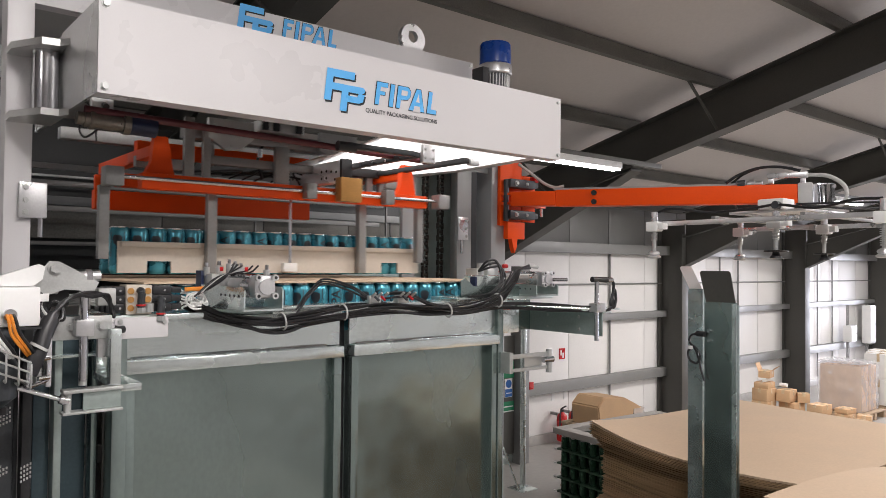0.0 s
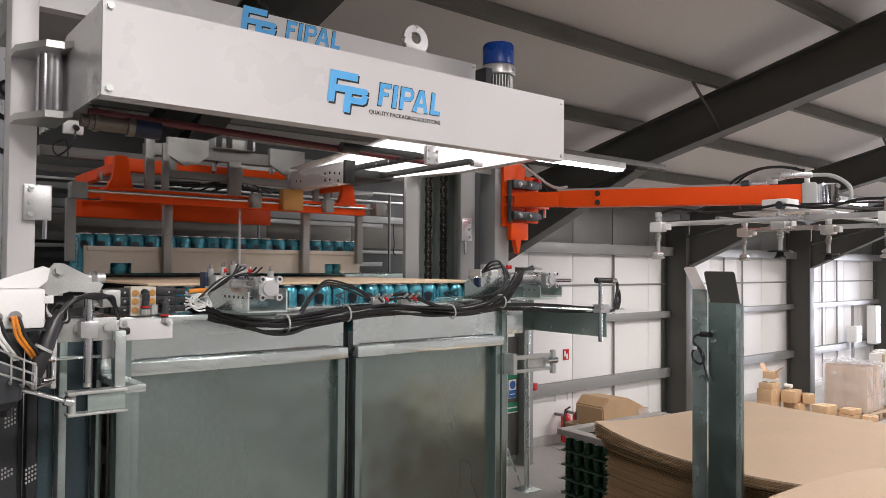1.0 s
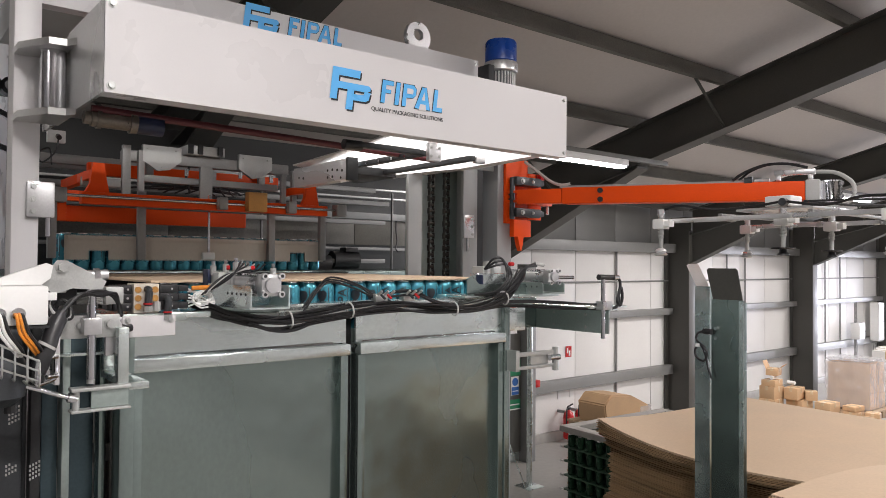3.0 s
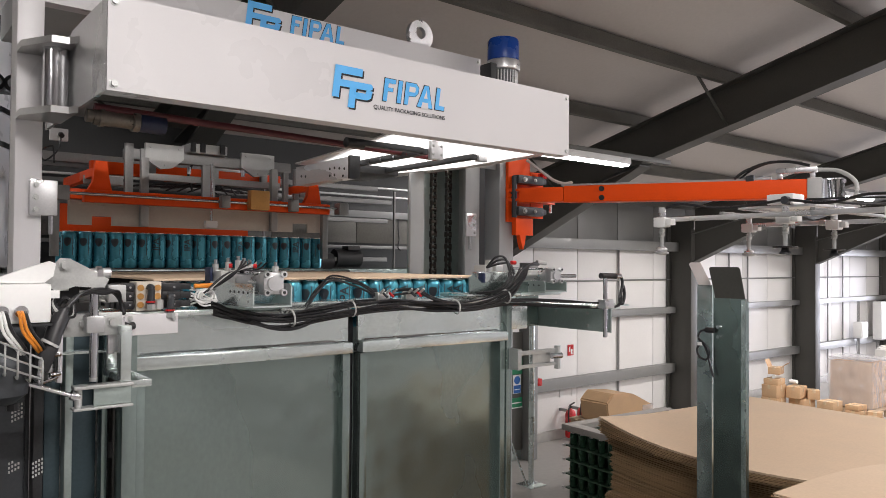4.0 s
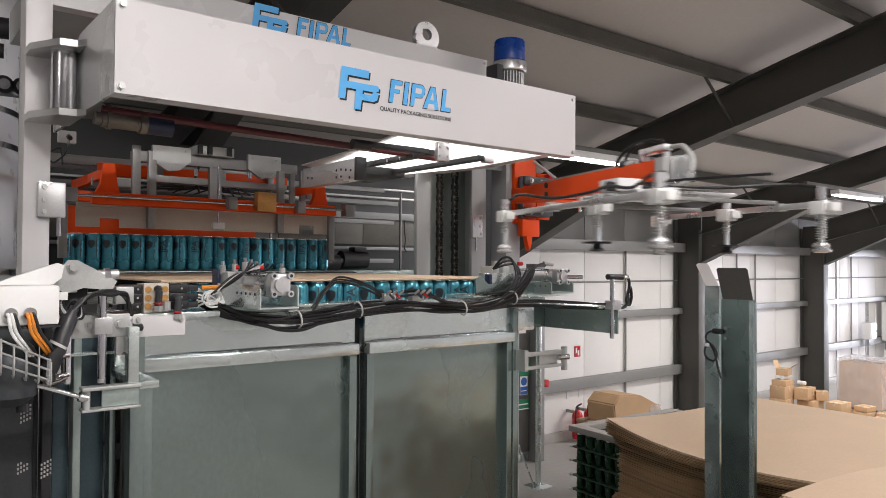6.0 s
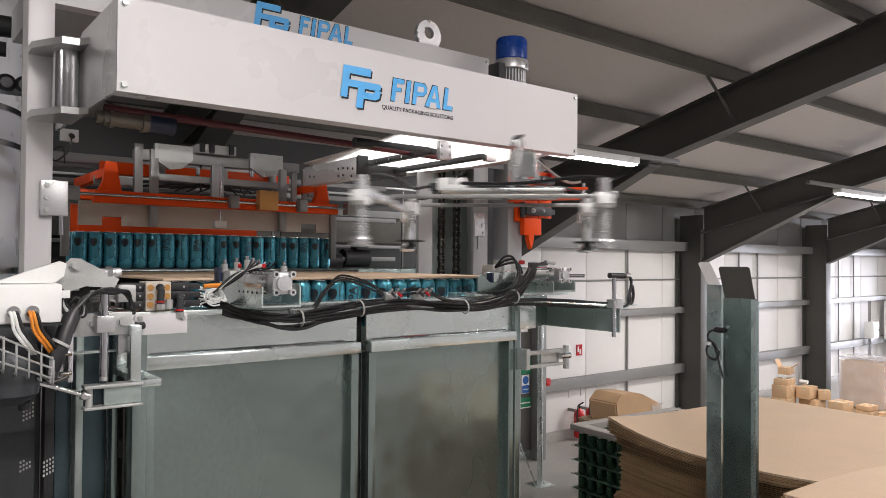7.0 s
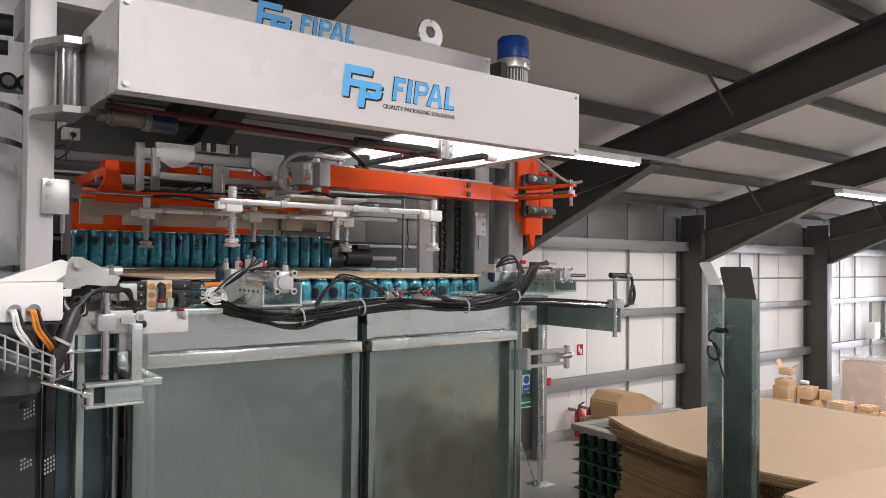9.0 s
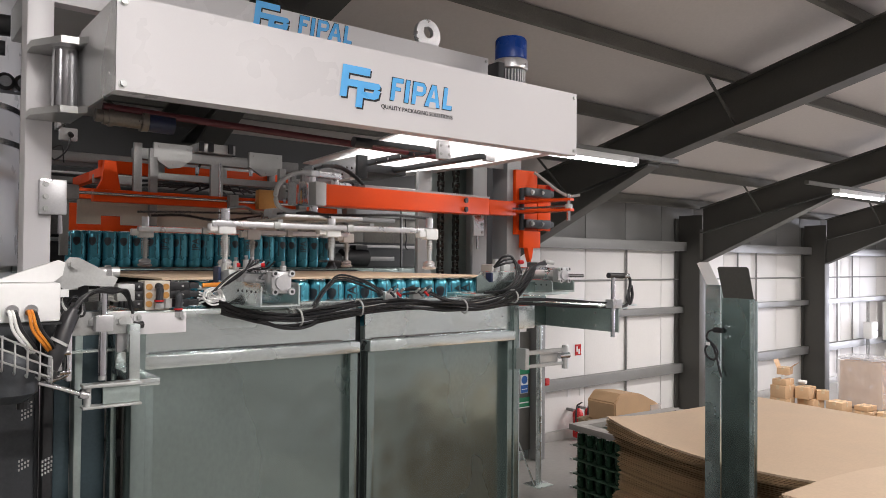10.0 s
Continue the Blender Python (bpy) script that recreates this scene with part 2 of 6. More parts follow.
structure("floor", B(-9, 30, -9, WALL_Y + 0.2, -0.2, 0), M_FLOOR, "worn grey power-floated concrete floor of the packing hall")


def build_wall():
    wall = tagged(new("wall_north", finish("wall_north", B(-9, 30, WALL_Y + 0.06, WALL_Y + 0.2, 0, 4.0), M_GREYW)),
                  "white sandwich-panel wall with grey steel rails", kind="structure")
    # cladding panels, each 1.0 m wide, with open joints
    lo = finish("wall_panel", B(-0.494, 0.494, -0.03, 0.03, 0.12, 2.98, 0.006), M_WALL)
    # upper panels: shade under the eaves put into a grey instead of white
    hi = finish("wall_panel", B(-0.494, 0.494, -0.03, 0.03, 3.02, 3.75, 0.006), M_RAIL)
    for k in range(-8, 29):
        piece("wall_panel", lo, wall, pose(k + 0.45, WALL_Y + 0.03, 0))
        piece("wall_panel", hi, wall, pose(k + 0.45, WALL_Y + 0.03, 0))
    return wall


build_wall()
structure("wall_west", B(-9.2, -9, -9, WALL_Y + 0.2, 0, 7.2), M_WALL, "white end wall of the hall")
# the opening is added out of view for the cool fill light
bm = B(30, 30.2, -9, 0.8, 0, 7.2)
box(bm, 30, 30.2, 5.2, WALL_Y + 0.2, 0, 7.2)
box(bm, 30, 30.2, 0.8, 5.2, 5.2, 7.2)
structure("wall_east", bm, M_WALL, "white end wall of the hall with an added, unseen door opening")
structure("wall_south", B(-9, 30, -9.2, -9, 0, 7.2), M_WALL, "white long wall of the hall behind the packing line")


def build_roof():
    bm = bmesh.new()
    y0, y1, yr = -9.0, WALL_Y + 0.1, -5.0
    ribs = []
    y = yr
    while y < y1:
        ribs.append(y)
        y += 0.25
    ribs.append(y1)
    prof = [(y0, ROOF0 + SLOPE * yr - 0.25 * 4.0)] + [(y, ROOF0 + SLOPE * y) for y in ribs]
    vs = [[bm.verts.new((x, y, z)) for y, z in prof] for x in (-9.0, 30.0)]
    ve = [[bm.verts.new((x, y, z + 0.08)) for y, z in prof] for x in (-9.0, 30.0)]
    for k in range(len(prof) - 1):
        bm.faces.new((vs[0][k], vs[0][k + 1], vs[1][k + 1], vs[1][k]))
        bm.faces.new((ve[0][k], ve[0][k + 1], ve[1][k + 1], ve[1][k]))
    bmesh.ops.recalc_face_normals(bm, faces=bm.faces)
    structure("ceiling", bm, M_ROOF, "pale insulated roof liner sheets between steel purlins")


build_roof()

# purlins: Z sections along the hall on top of the rafters
for py in (7.3, 6.15, 5.02, 3.92, 2.75, 1.55, 0.35, -0.9, -2.1, -3.3, -4.5):
    pz = ROOF0 + SLOPE * py - 0.02
    bm = B(-9, 30, py - 0.006, py + 0.006, pz - 0.15, pz, 0.002)
    box(bm, -9, 30, py - 0.055, py - 0.006, pz - 0.15, pz - 0.142)
    box(bm, -9, 30, py + 0.006, py + 0.055, pz - 0.008, pz)
    box(bm, -9, 30, py - 0.055, py - 0.049, pz - 0.142, pz - 0.125)
    structure("trim_purlin", bm, M_PURLIN, "galvanised Z purlin under the roof liner")


def build_portal(x):
    """A portal frame: column, haunch and rafter as I sections across the hall."""
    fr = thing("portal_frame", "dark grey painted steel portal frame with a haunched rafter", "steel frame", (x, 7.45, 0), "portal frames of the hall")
    fr["kind"] = "structure"
    bm = B(x - 0.006, x + 0.006, 7.22, 7.68, 0, 3.55)
    box(bm, x - 0.11, x + 0.11, 7.2, 7.22, 0, 3.3, 0.003)
    box(bm, x - 0.11, x + 0.11, 7.68, 7.7, 0, 3.5, 0.003)
    part("column", bm, M_DARK, fr)
    top = lambda y: ROOF0 + SLOPE * y - 0.175
    bot = lambda y: top(y) - 0.425
    ya, yb = 7.2, -5.0
    bm = slab(bmesh.new(), [(ya, bot(ya)), (yb, bot(yb)), (yb, top(yb)), (ya, top(ya))], "x", x - 0.006, x + 0.006)
    slab(bm, [(ya, bot(ya) - 0.016), (yb, bot(yb) - 0.016), (yb, bot(yb)), (ya, bot(ya))], "x", x - 0.1, x + 0.1)
    slab(bm, [(ya, top(ya) - 0.016), (yb, top(yb) - 0.016), (yb, top(yb)), (ya, top(ya))], "x", x - 0.1, x + 0.1)
    part("rafter", bm, M_DARK, fr)
    yh = 4.95
    bm = slab(bmesh.new(), [(ya, 2.74), (yh, bot(yh) - 0.02), (ya, bot(ya) - 0.02)], "x", x - 0.006, x + 0.006)
    slab(bm, [(ya, 2.72), (yh - 0.05, bot(yh) - 0.04), (yh - 0.05, bot(yh) - 0.02), (ya, 2.74)], "x", x - 0.1, x + 0.1)
    part("haunch", bm, M_DARK, fr)
    # stays from the purlins to the rafter's lower flange
    for py in (6.15, 3.92, 1.55):
        z = ROOF0 + SLOPE * py
        for sgn in (-1,):
            part("stay", C((x + sgn * 0.55, py, z - 0.15), (x + sgn * 0.02, py, bot(py) + 0.03), 0.015, 6), M_DARK, fr)
    return fr


for px in (2.0, 6.8, 11.43, 16.1, 20.8, 25.5, -2.8):
    build_portal(px)


def wall_rail(z, h, mat_, d=0.16):
    bm = B(-9, 30, WALL_Y - d, WALL_Y - 0.005, z - h / 2, z - h / 2 + 0.012, 0.003)
    box(bm, -9, 30, WALL_Y - d, WALL_Y - d + 0.012, z - h / 2 + 0.012, z + h / 2, 0.003)
    box(bm, -9, 30, WALL_Y - d + 0.012, WALL_Y - 0.005, z + h / 2 - 0.012, z + h / 2, 0.003)
    structure("trim_wall_rail", bm, mat_, "grey horizontal cladding rail along the wall")


wall_rail(3.0, 0.16, M_RAIL, 0.2)
wall_rail(1.88, 0.11, M_RAIL, 0.14)
wall_rail(0.85, 0.16, M_RAIL, 0.14)
structure("baseboard", B(-9, 30, WALL_Y - 0.06, WALL_Y - 0.002, 0, 0.14, 0.004), M_FLOOR, "concrete upstand along the foot of the wall")
structure("trim_conduit", C((-9, WALL_Y - 0.03, 2.42), (30, WALL_Y - 0.03, 2.42), 0.014, 8), M_RAIL, "thin grey conduit along the wall")
for cx in (9.95, 13.4, 14.1, 17.7, 18.5, 5.1):
    structure("trim_drop_pipe", C((cx, WALL_Y - 0.03, 0.2), (cx, WALL_Y - 0.03, 3.0), 0.017, 8), M_RAIL, "grey vertical conduit on the wall")


def build_batten(x, y, z):
    t = thing("batten_lamp", "white LED batten lamp hung below the roof", "ceiling lamp", (x, y, z), "LED battens of the hall")
    part("housing", B(x - 0.75, x + 0.75, y - 0.06, y + 0.06, z - 0.005, z + 0.06, 0.008), M_WHITE, t)
    part("diffuser", B(x - 0.73, x + 0.73, y - 0.05, y + 0.05, z - 0.025, z - 0.005, 0.006), M_LED, t, "glowing white diffuser")
    part("trunking", B(x - 1.6, x + 1.47, y - 0.03, y + 0.03, z + 0.062, z + 0.11, 0.004), M_PURLIN, t)


for bx, by, bz in BATTENS:
    build_batten(bx, by, bz)
build_batten(-0.07, 5.0, 3.8)

# ================= the palletiser =================


def bolt(x, y, z, r, parent, axis="y"):
    """A hexagon bolt with its washer, head towards -y or +-x."""
    d = {"y": Vector((0, -1, 0)), "x": Vector((-1, 0, 0)), "z": Vector((0, 0, 1))}[axis]
    p = Vector((x, y, z))
    bm = C(p, p + d * r * 0.2, r * 1.4, 16)
    cyl(bm, p + d * r * 0.25, p + d * r * 1.1, r, 6)
    return part("bolt", bm, M_ZINC, parent)


def build_guard():
    g = thing("machine_guard", "galvanised sheet-steel guard doors of the pallet lift", "machine guard", (1.27, 2.06, 0))
    for x0, x1 in ((0.59, 1.262), (1.30, 1.957)):
        door = part("guard_door", B(x0 + 0.02, x1 - 0.02, 2.075, 2.085, 0.1, 2.405), M_GALV, g)
        bm = B(x0, x0 + 0.028, 2.045, 2.09, 0.06, 2.40, 0.003)
        part("door_stile", bm, M_GALV, door)
        part("door_stile", B(x1 - 0.028, x1, 2.045, 2.09, 0.06, 2.40, 0.003), M_GALV, door)
        bm = B(x0, x1, 2.03, 2.09, 2.402, 2.438, 0.004)
        part("top_rail", bm, M_GALVB, door)
        bm = B(x0, x1, 2.062, 2.072, 2.44, 2.548)
        part("upper_sheet", bm, M_GALVB, g)
        part("weld_bead", hose(bmesh.new(), [(x0 + 0.02 + k * 0.06, 2.055 + random.uniform(-.001, .001), 2.441) for k in range(11)], 0.004, 6, 2), M_STEEL, door)
    # black strip added where only shade shows between the doors
    part("gap_post", B(1.258, 1.304, 2.10, 2.16, 0, 2.54), M_BLACKM, g, "black strip standing for the shade between the doors")
    part("end_post", B(1.957, 1.985, 2.04, 2.12, 0, 2.56, 0.004), M_GALV, g)
    part("end_post", B(0.555, 0.592, 2.03, 2.10, 0, 2.56, 0.004), M_GALV, g)
    part("top_channel", B(0.5, 2.0, 2.035, 2.16, 2.549, 2.572, 0.003), M_GALVB, g)
    part("side_sheet", B(1.96, 1.975, 2.12, 3.4, 0, 2.56), M_GALV, g)
    return g


build_guard()


def beam_cover(x0, x1, y0, y1, z0, z1, label):
    c = thing("beam_cover", label, "machine cover", ((x0 + x1) / 2, (y0 + y1) / 2, z0), "lettered beam covers")
    bm = B(x0, x1, y0, y0 + 0.004, z0, z1)
    part("front_plate", bm, M_CREAM, c)
    part("top_fold", B(x0, x1, y0 + 0.004, y0 + 0.05, z1 - 0.004, z1), M_CREAM, c)
    part("bottom_fold", B(x0, x1, y0 + 0.004, y0 + 0.06, z0, z0 + 0.004), M_CREAM, c)
    for z in (z0 + 0.018, z1 - 0.018):
        bolt(x0 + 0.017, y0, z, 0.0085, c)
        bolt(x1 - 0.017, y0, z, 0.006, c)
    return c


def extruded(outlines, depth):
    bm = bmesh.new()
    for o in outlines:
        slab(bm, o, "z", 0, depth)
    return bm


def logo(parent, x, y, z, k=1.0):
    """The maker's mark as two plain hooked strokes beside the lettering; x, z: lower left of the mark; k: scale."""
    # two leaning strokes with arms, as plain shapes
    def lean(pts):
        return [((px + 0.12 * pz) * k, pz * k) for px, pz in pts]
    f_shape = [lean([(0, 0), (0.018, 0), (0.018, 0.056), (0, 0.056)]), lean([(0, 0.056), (0.074, 0.056), (0.074, 0.074), (0, 0.074)]), lean([(0.018, 0.026), (0.034, 0.026), (0.034, 0.042), (0.018, 0.042)])]
    p_shape = [lean([(0.044, -0.02), (0.062, -0.02), (0.062, 0.042), (0.044, 0.042)]), lean([(0.034, 0.026), (0.044, 0.026), (0.044, 0.042), (0.034, 0.042)]),
               lean([(0.062, 0.026), (0.098, 0.026), (0.106, 0.03), (0.106, 0.038), (0.1, 0.042), (0.062, 0.042)]),
               lean([(0.062, 0.003), (0.094, 0.003), (0.104, 0.008), (0.107, 0.026), (0.09, 0.026), (0.088, 0.018), (0.062, 0.018)])]
    for outl, mt, dx, dz, dep, yy in ((f_shape + p_shape, M_INK, 0.004, -0.004, 0.0006, y - 0.0012), (f_shape + p_shape, M_SKY, 0, 0, 0.0006, y - 0.0022)):
        bm = extruded(outl, dep)
        bm.transform(Matrix.Translation((x + dx * k, yy, z + dz * k)) @ Matrix.Rotation(radians(90), 4, "X"))
        part("logo_mark", bm, mt, parent)


def logo_text(parent, at, k=1.0):
    org = ORIGIN[parent.name]
    ax, ay, az = Vector(at) - org
    up = pose(0, 0, 0, 90)
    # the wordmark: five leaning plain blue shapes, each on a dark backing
    shapes = ([(0, 0), (0.016, 0), (0.016, 0.034), (0.036, 0.034), (0.036, 0.046), (0.016, 0.046), (0.016, 0.061), (0.044, 0.061), (0.044, 0.076), (0, 0.076)],
              [(0.056, 0), (0.072, 0), (0.072, 0.076), (0.056, 0.076)],
              [(0.086, 0), (0.102, 0), (0.102, 0.030), (0.128, 0.032), (0.140, 0.044), (0.140, 0.064), (0.128, 0.076), (0.086, 0.076)],
              [(0.140, 0), (0.206, 0), (0.182, 0.076), (0.164, 0.076)],
              [(0.218, 0), (0.258, 0), (0.258, 0.015), (0.234, 0.015), (0.234, 0.076), (0.218, 0.076)])
    for o in shapes:
        cx, cz = sum(p[0] for p in o) / len(o), 0.038
        for mt, off, pad in ((M_INK, 0.0010, 0.0024), (M_SKY, 0.0022, 0.0)):
            pts = [((px + math.copysign(pad, px - cx) + 0.13 * pz) * k, (pz + math.copysign(pad, pz - cz) * (1 if pz in (0, 0.076) else 0.4)) * k) for px, pz in o]
            bm = extruded([pts], 0.0006)
            bm.transform(Matrix.Translation((at[0], at[1] - off, at[2])) @ Matrix.Rotation(radians(90), 4, "X"))
            part("logo_shape", bm, mt, parent)
    for o in ([(0.101, 0.045), (0.124, 0.045), (0.127, 0.050), (0.127, 0.058), (0.124, 0.063), (0.101, 0.063)],
              [(0.1655, 0.031), (0.1810, 0.031), (0.1735, 0.060)],
              [(0.1575, -0.004), (0.1895, -0.004), (0.1850, 0.017), (0.1615, 0.017)]):
        bm = extruded([[((px + 0.13 * pz) * k, pz * k) for px, pz in o]], 0.0006)
        bm.transform(Matrix.Translation((at[0], at[1] - 0.0032, at[2])) @ Matrix.Rotation(radians(90), 4, "X"))
        part("logo_gap", bm, M_CREAM, parent)
    lettering("lettering", "QUALITY PACKAGING SOLUTIONS", 1.0, Matrix.Translation((ax - 0.034 * k, ay - 0.0012, az - 0.034 * k)) @ up, M_INK, parent, 0.0003, 0.011, (0.299 * k, 0.0165 * k))


front_cover = beam_cover(0.497, 2.261, 2.0, 2.1, 3.135, 3.385, "pale grey painted beam cover with blue lettering")
logo(front_cover, 1.155, 2.0, 3.217, 1.38)
logo_text(front_cover, (1.346, 2.0, 3.230))
back_cover = beam_cover(0.43, 2.472, 2.78, 2.86, 3.575, 3.735, "pale grey rear beam cover with blue lettering")
logo(back_cover, 1.205, 2.78, 3.643, 1.42)
logo_text(back_cover, (1.404, 2.78, 3.652))
# unseen box added behind the cover to shade the layer head
part("crosshead", B(0.45, 2.46, 2.865, 3.45, 3.585, 3.72, 0.006), M_GREYP, back_cover, "grey steel box added unseen to shade the layer head")


def build_carriage_frame():
    """What hangs behind the front cover: end plate, belly plate, glowing panel and slide rails."""
    f = thing("lift_carriage", "grey painted lift carriage between the masts", "machine frame", (1.4, 2.4, 3.135))
    part("end_plate", slab(bmesh.new(), [(2.006, 3.137), (2.78, 3.137), (2.78, 3.20), (2.43, 3.365), (2.40, 3.382), (2.006, 3.382)], "x", 0.4965, 0.506), M_SATIN, f, "brushed steel end plate")
    part("belly_plate", B(0.51, 1.44, 2.062, 2.092, 3.140, 3.146), M_GREYP, f)
    for z, nm in ((3.325, "upper_bracket"), (3.122, "lower_bracket")):
        part(nm, slab(bmesh.new(), [(0.372, 2.455), (0.372, 2.529), (0.496, 2.529), (0.496, 2.30), (0.478, 2.335), (0.432, 2.34)], "z", z, z + 0.020), M_SATIN, f)
    bm = lathe(bmesh.new(), [(0.036, 0), (0.036, 0.182)], (0.459, 2.42, 3.1425), 36)
    part("guide_roller", bm, M_STEEL, f, "polished round guide roller")
    # plate out of view, added to block overhead light from the layer head
    part("top_plate", B(0.51, 2.25, 2.055, 2.775, 3.388, 3.394), M_GREYP, f)
    part("rear_tube", B(0.5, 2.45, 2.70, 2.77, 3.32, 3.38, 0.006), M_GREYP, f)
    part("drive_shaft", C((0.55, 2.35, 3.155), (1.85, 2.35, 3.125), 0.012, 12), M_CRIMSON, f, "dark red drive shaft")
    bm = C((0.55, 2.36, 3.128), (0.66, 2.36, 3.126), 0.025, 20)
    cyl(bm, (0.53, 2.36, 3.129), (0.55, 2.36, 3.128), 0.02, 16)
    cyl(bm, (0.565, 2.36, 3.128), (0.578, 2.36, 3.128), 0.03, 20)
    cyl(bm, (0.66, 2.36, 3.126), (0.68, 2.36, 3.126), 0.032, 20)
    part("gear_motor", bm, M_BRASSY, f)
    part("motor_body", C((0.682, 2.36, 3.126), (0.76, 2.36, 3.124), 0.03, 20), M_NAVY, f, "dark navy motor")
    # white belly sheet, and a glowing panel put in for its bright glare
    part("lamp_sheet", slab(bmesh.new(), [(1.45, 2.064), (2.25, 2.064), (2.31, 2.60), (2.25, 3.20), (1.60, 3.10), (1.53, 2.45)], "z", 3.152, 3.158), M_CREAM, f)
    part("lamp_panel", slab(bmesh.new(), [(1.47, 2.07), (2.16, 2.07), (2.20, 2.60), (2.08, 3.15), (1.70, 3.09), (1.55, 2.45)], "z", 3.143, 3.150), M_GLAREP, f, "glowing white panel put in for the glare under the carriage")
    # slide rails reaching out over the layer table
    ch = part("slide_channel", B(1.602, 1.608, 2.63, 3.093, 3.05, 3.138, 0.002), M_PALE, f, "drilled bright aluminium slide channel")
    part("channel_lip", B(1.609, 1.66, 2.64, 3.09, 3.05, 3.056, 0.002), M_PALE, ch)
    part("channel_end", B(1.60, 1.65, 2.612, 2.629, 3.045, 3.142, 0.002), M_BLACKM, ch)
    part("slide_rail", B(1.668, 1.695, 2.2, 2.83, 3.108, 3.130, 0.003), M_BLACKM, f)
    for k in range(6):
        part("rail_screw", C((1.6645, 2.30 + 0.09 * k, 3.116), (1.663, 2.30 + 0.09 * k, 3.116), 0.006, 8), M_STEEL, f)
    part("slide_rail", B(1.905, 1.935, 2.19, 3.0, 3.110, 3.131, 0.003), M_BLACKM, f)
    part("slide_body", B(1.72, 1.98, 2.80, 3.12, 3.10, 3.138, 0.004), M_BLACKM, f)
    part("cross_rail", B(1.36, 1.66, 2.19, 2.22, 3.110, 3.130, 0.002), M_BLACKM, f)
    part("rail_tip", B(1.94, 1.99, 2.19, 2.215, 3.105, 3.13, 0.003), M_ALU, f)
    part("clamp_plate", B(1.565, 1.62, 2.015, 2.035, 3.06, 3.125, 0.004), M_ALU, f)
    for dx in (-0.018, 0.018):
        for dz in (-0.015, 0.015):
            bolt(1.592 + dx, 2.015, 3.092 + dz, 0.004, f)
    for y, z in ((3.04, 3.09), (3.0, 3.085), (2.78, 3.10), (2.74, 3.10), (2.78, 3.07), (2.74, 3.07), (2.70, 3.095), (2.66, 3.09), (2.67, 3.06)):
        part("drilled_hole", C((1.602, y, z), (1.6005, y, z), 0.006, 10), M_BLACKM, ch)
    part("buffer", C((1.33, 2.2, 3.115), (1.40, 2.2, 3.115), 0.018, 16), M_BLACK, f)
    return f


build_carriage_frame()


def build_hoist():
    m = thing("hoist_motor", "upright hoist gear motor with a blue fan cap", "motor", (2.478, 2.62, 3.45))
    part("stator", lathe(bmesh.new(), [(0.060, 3.40), (0.066, 3.42), (0.066, 3.64)], (2.478, 2.62, 0), 28), M_BEAR, m)
    for k in range(28):
        a = 2 * math.pi * k / 28
        part("cooling_fin", C((2.478 + 0.069 * math.cos(a), 2.62 + 0.069 * math.sin(a), 3.46), (2.478 + 0.069 * math.cos(a), 2.62 + 0.069 * math.sin(a), 3.638), 0.004, 5), M_BAR, m)
    part("flange", lathe(bmesh.new(), [(0.080, 3.64), (0.084, 3.645), (0.084, 3.682), (0.080, 3.689)], (2.478, 2.62, 0), 28), M_ALU, m)
    part("fan_cap", lathe(bmesh.new(), [(0.074, 3.690), (0.078, 3.695), (0.078, 3.785), (0.071, 3.797), (0.03, 3.802)], (2.478, 2.62, 0), 28), M_MBLUE, m, "glossy blue fan cap")
    part("terminal_box", B(2.36, 2.40, 2.58, 2.66, 3.58, 3.66, 0.005), M_BLACKM, m)
    part("mount", B(2.38, 2.54, 2.55, 2.779, 3.30, 3.40, 0.006), M_GREYP, m)
    e = thing("lifting_eye", "pale grey plate lifting eye on the rear beam", "lifting eye", (2.1, 2.83, 3.735))
    bm = bmesh.new()
    outer = [(2.105 + 0.072 * math.cos(a), 3.79 + 0.072 * math.sin(a)) for a in np.linspace(0, 2 * math.pi, 28, endpoint=False)]
    hole = [(2.105 + 0.028 * math.cos(a), 3.80 + 0.028 * math.sin(a)) for a in np.linspace(0, 2 * math.pi, 28, endpoint=False)]
    ring = [[bm.verts.new((px, y, pz)) for px, pz in loop] for y in (2.80, 2.825) for loop in (outer, hole)]
    for k in range(28):
        j = (k + 1) % 28
        bm.faces.new((ring[0][k], ring[0][j], ring[1][j], ring[1][k]))
        bm.faces.new((ring[2][k], ring[3][k], ring[3][j], ring[2][j]))
        bm.faces.new((ring[0][k], ring[2][k], ring[2][j], ring[0][j]))
        bm.faces.new((ring[1][k], ring[1][j], ring[3][j], ring[3][k]))
    bmesh.ops.recalc_face_normals(bm, faces=bm.faces)
    part("eye_ring", bm, M_ALU, e)
    part("foot", B(2.04, 2.17, 2.80, 2.825, 3.70, 3.745), M_ALU, e)


build_hoist()


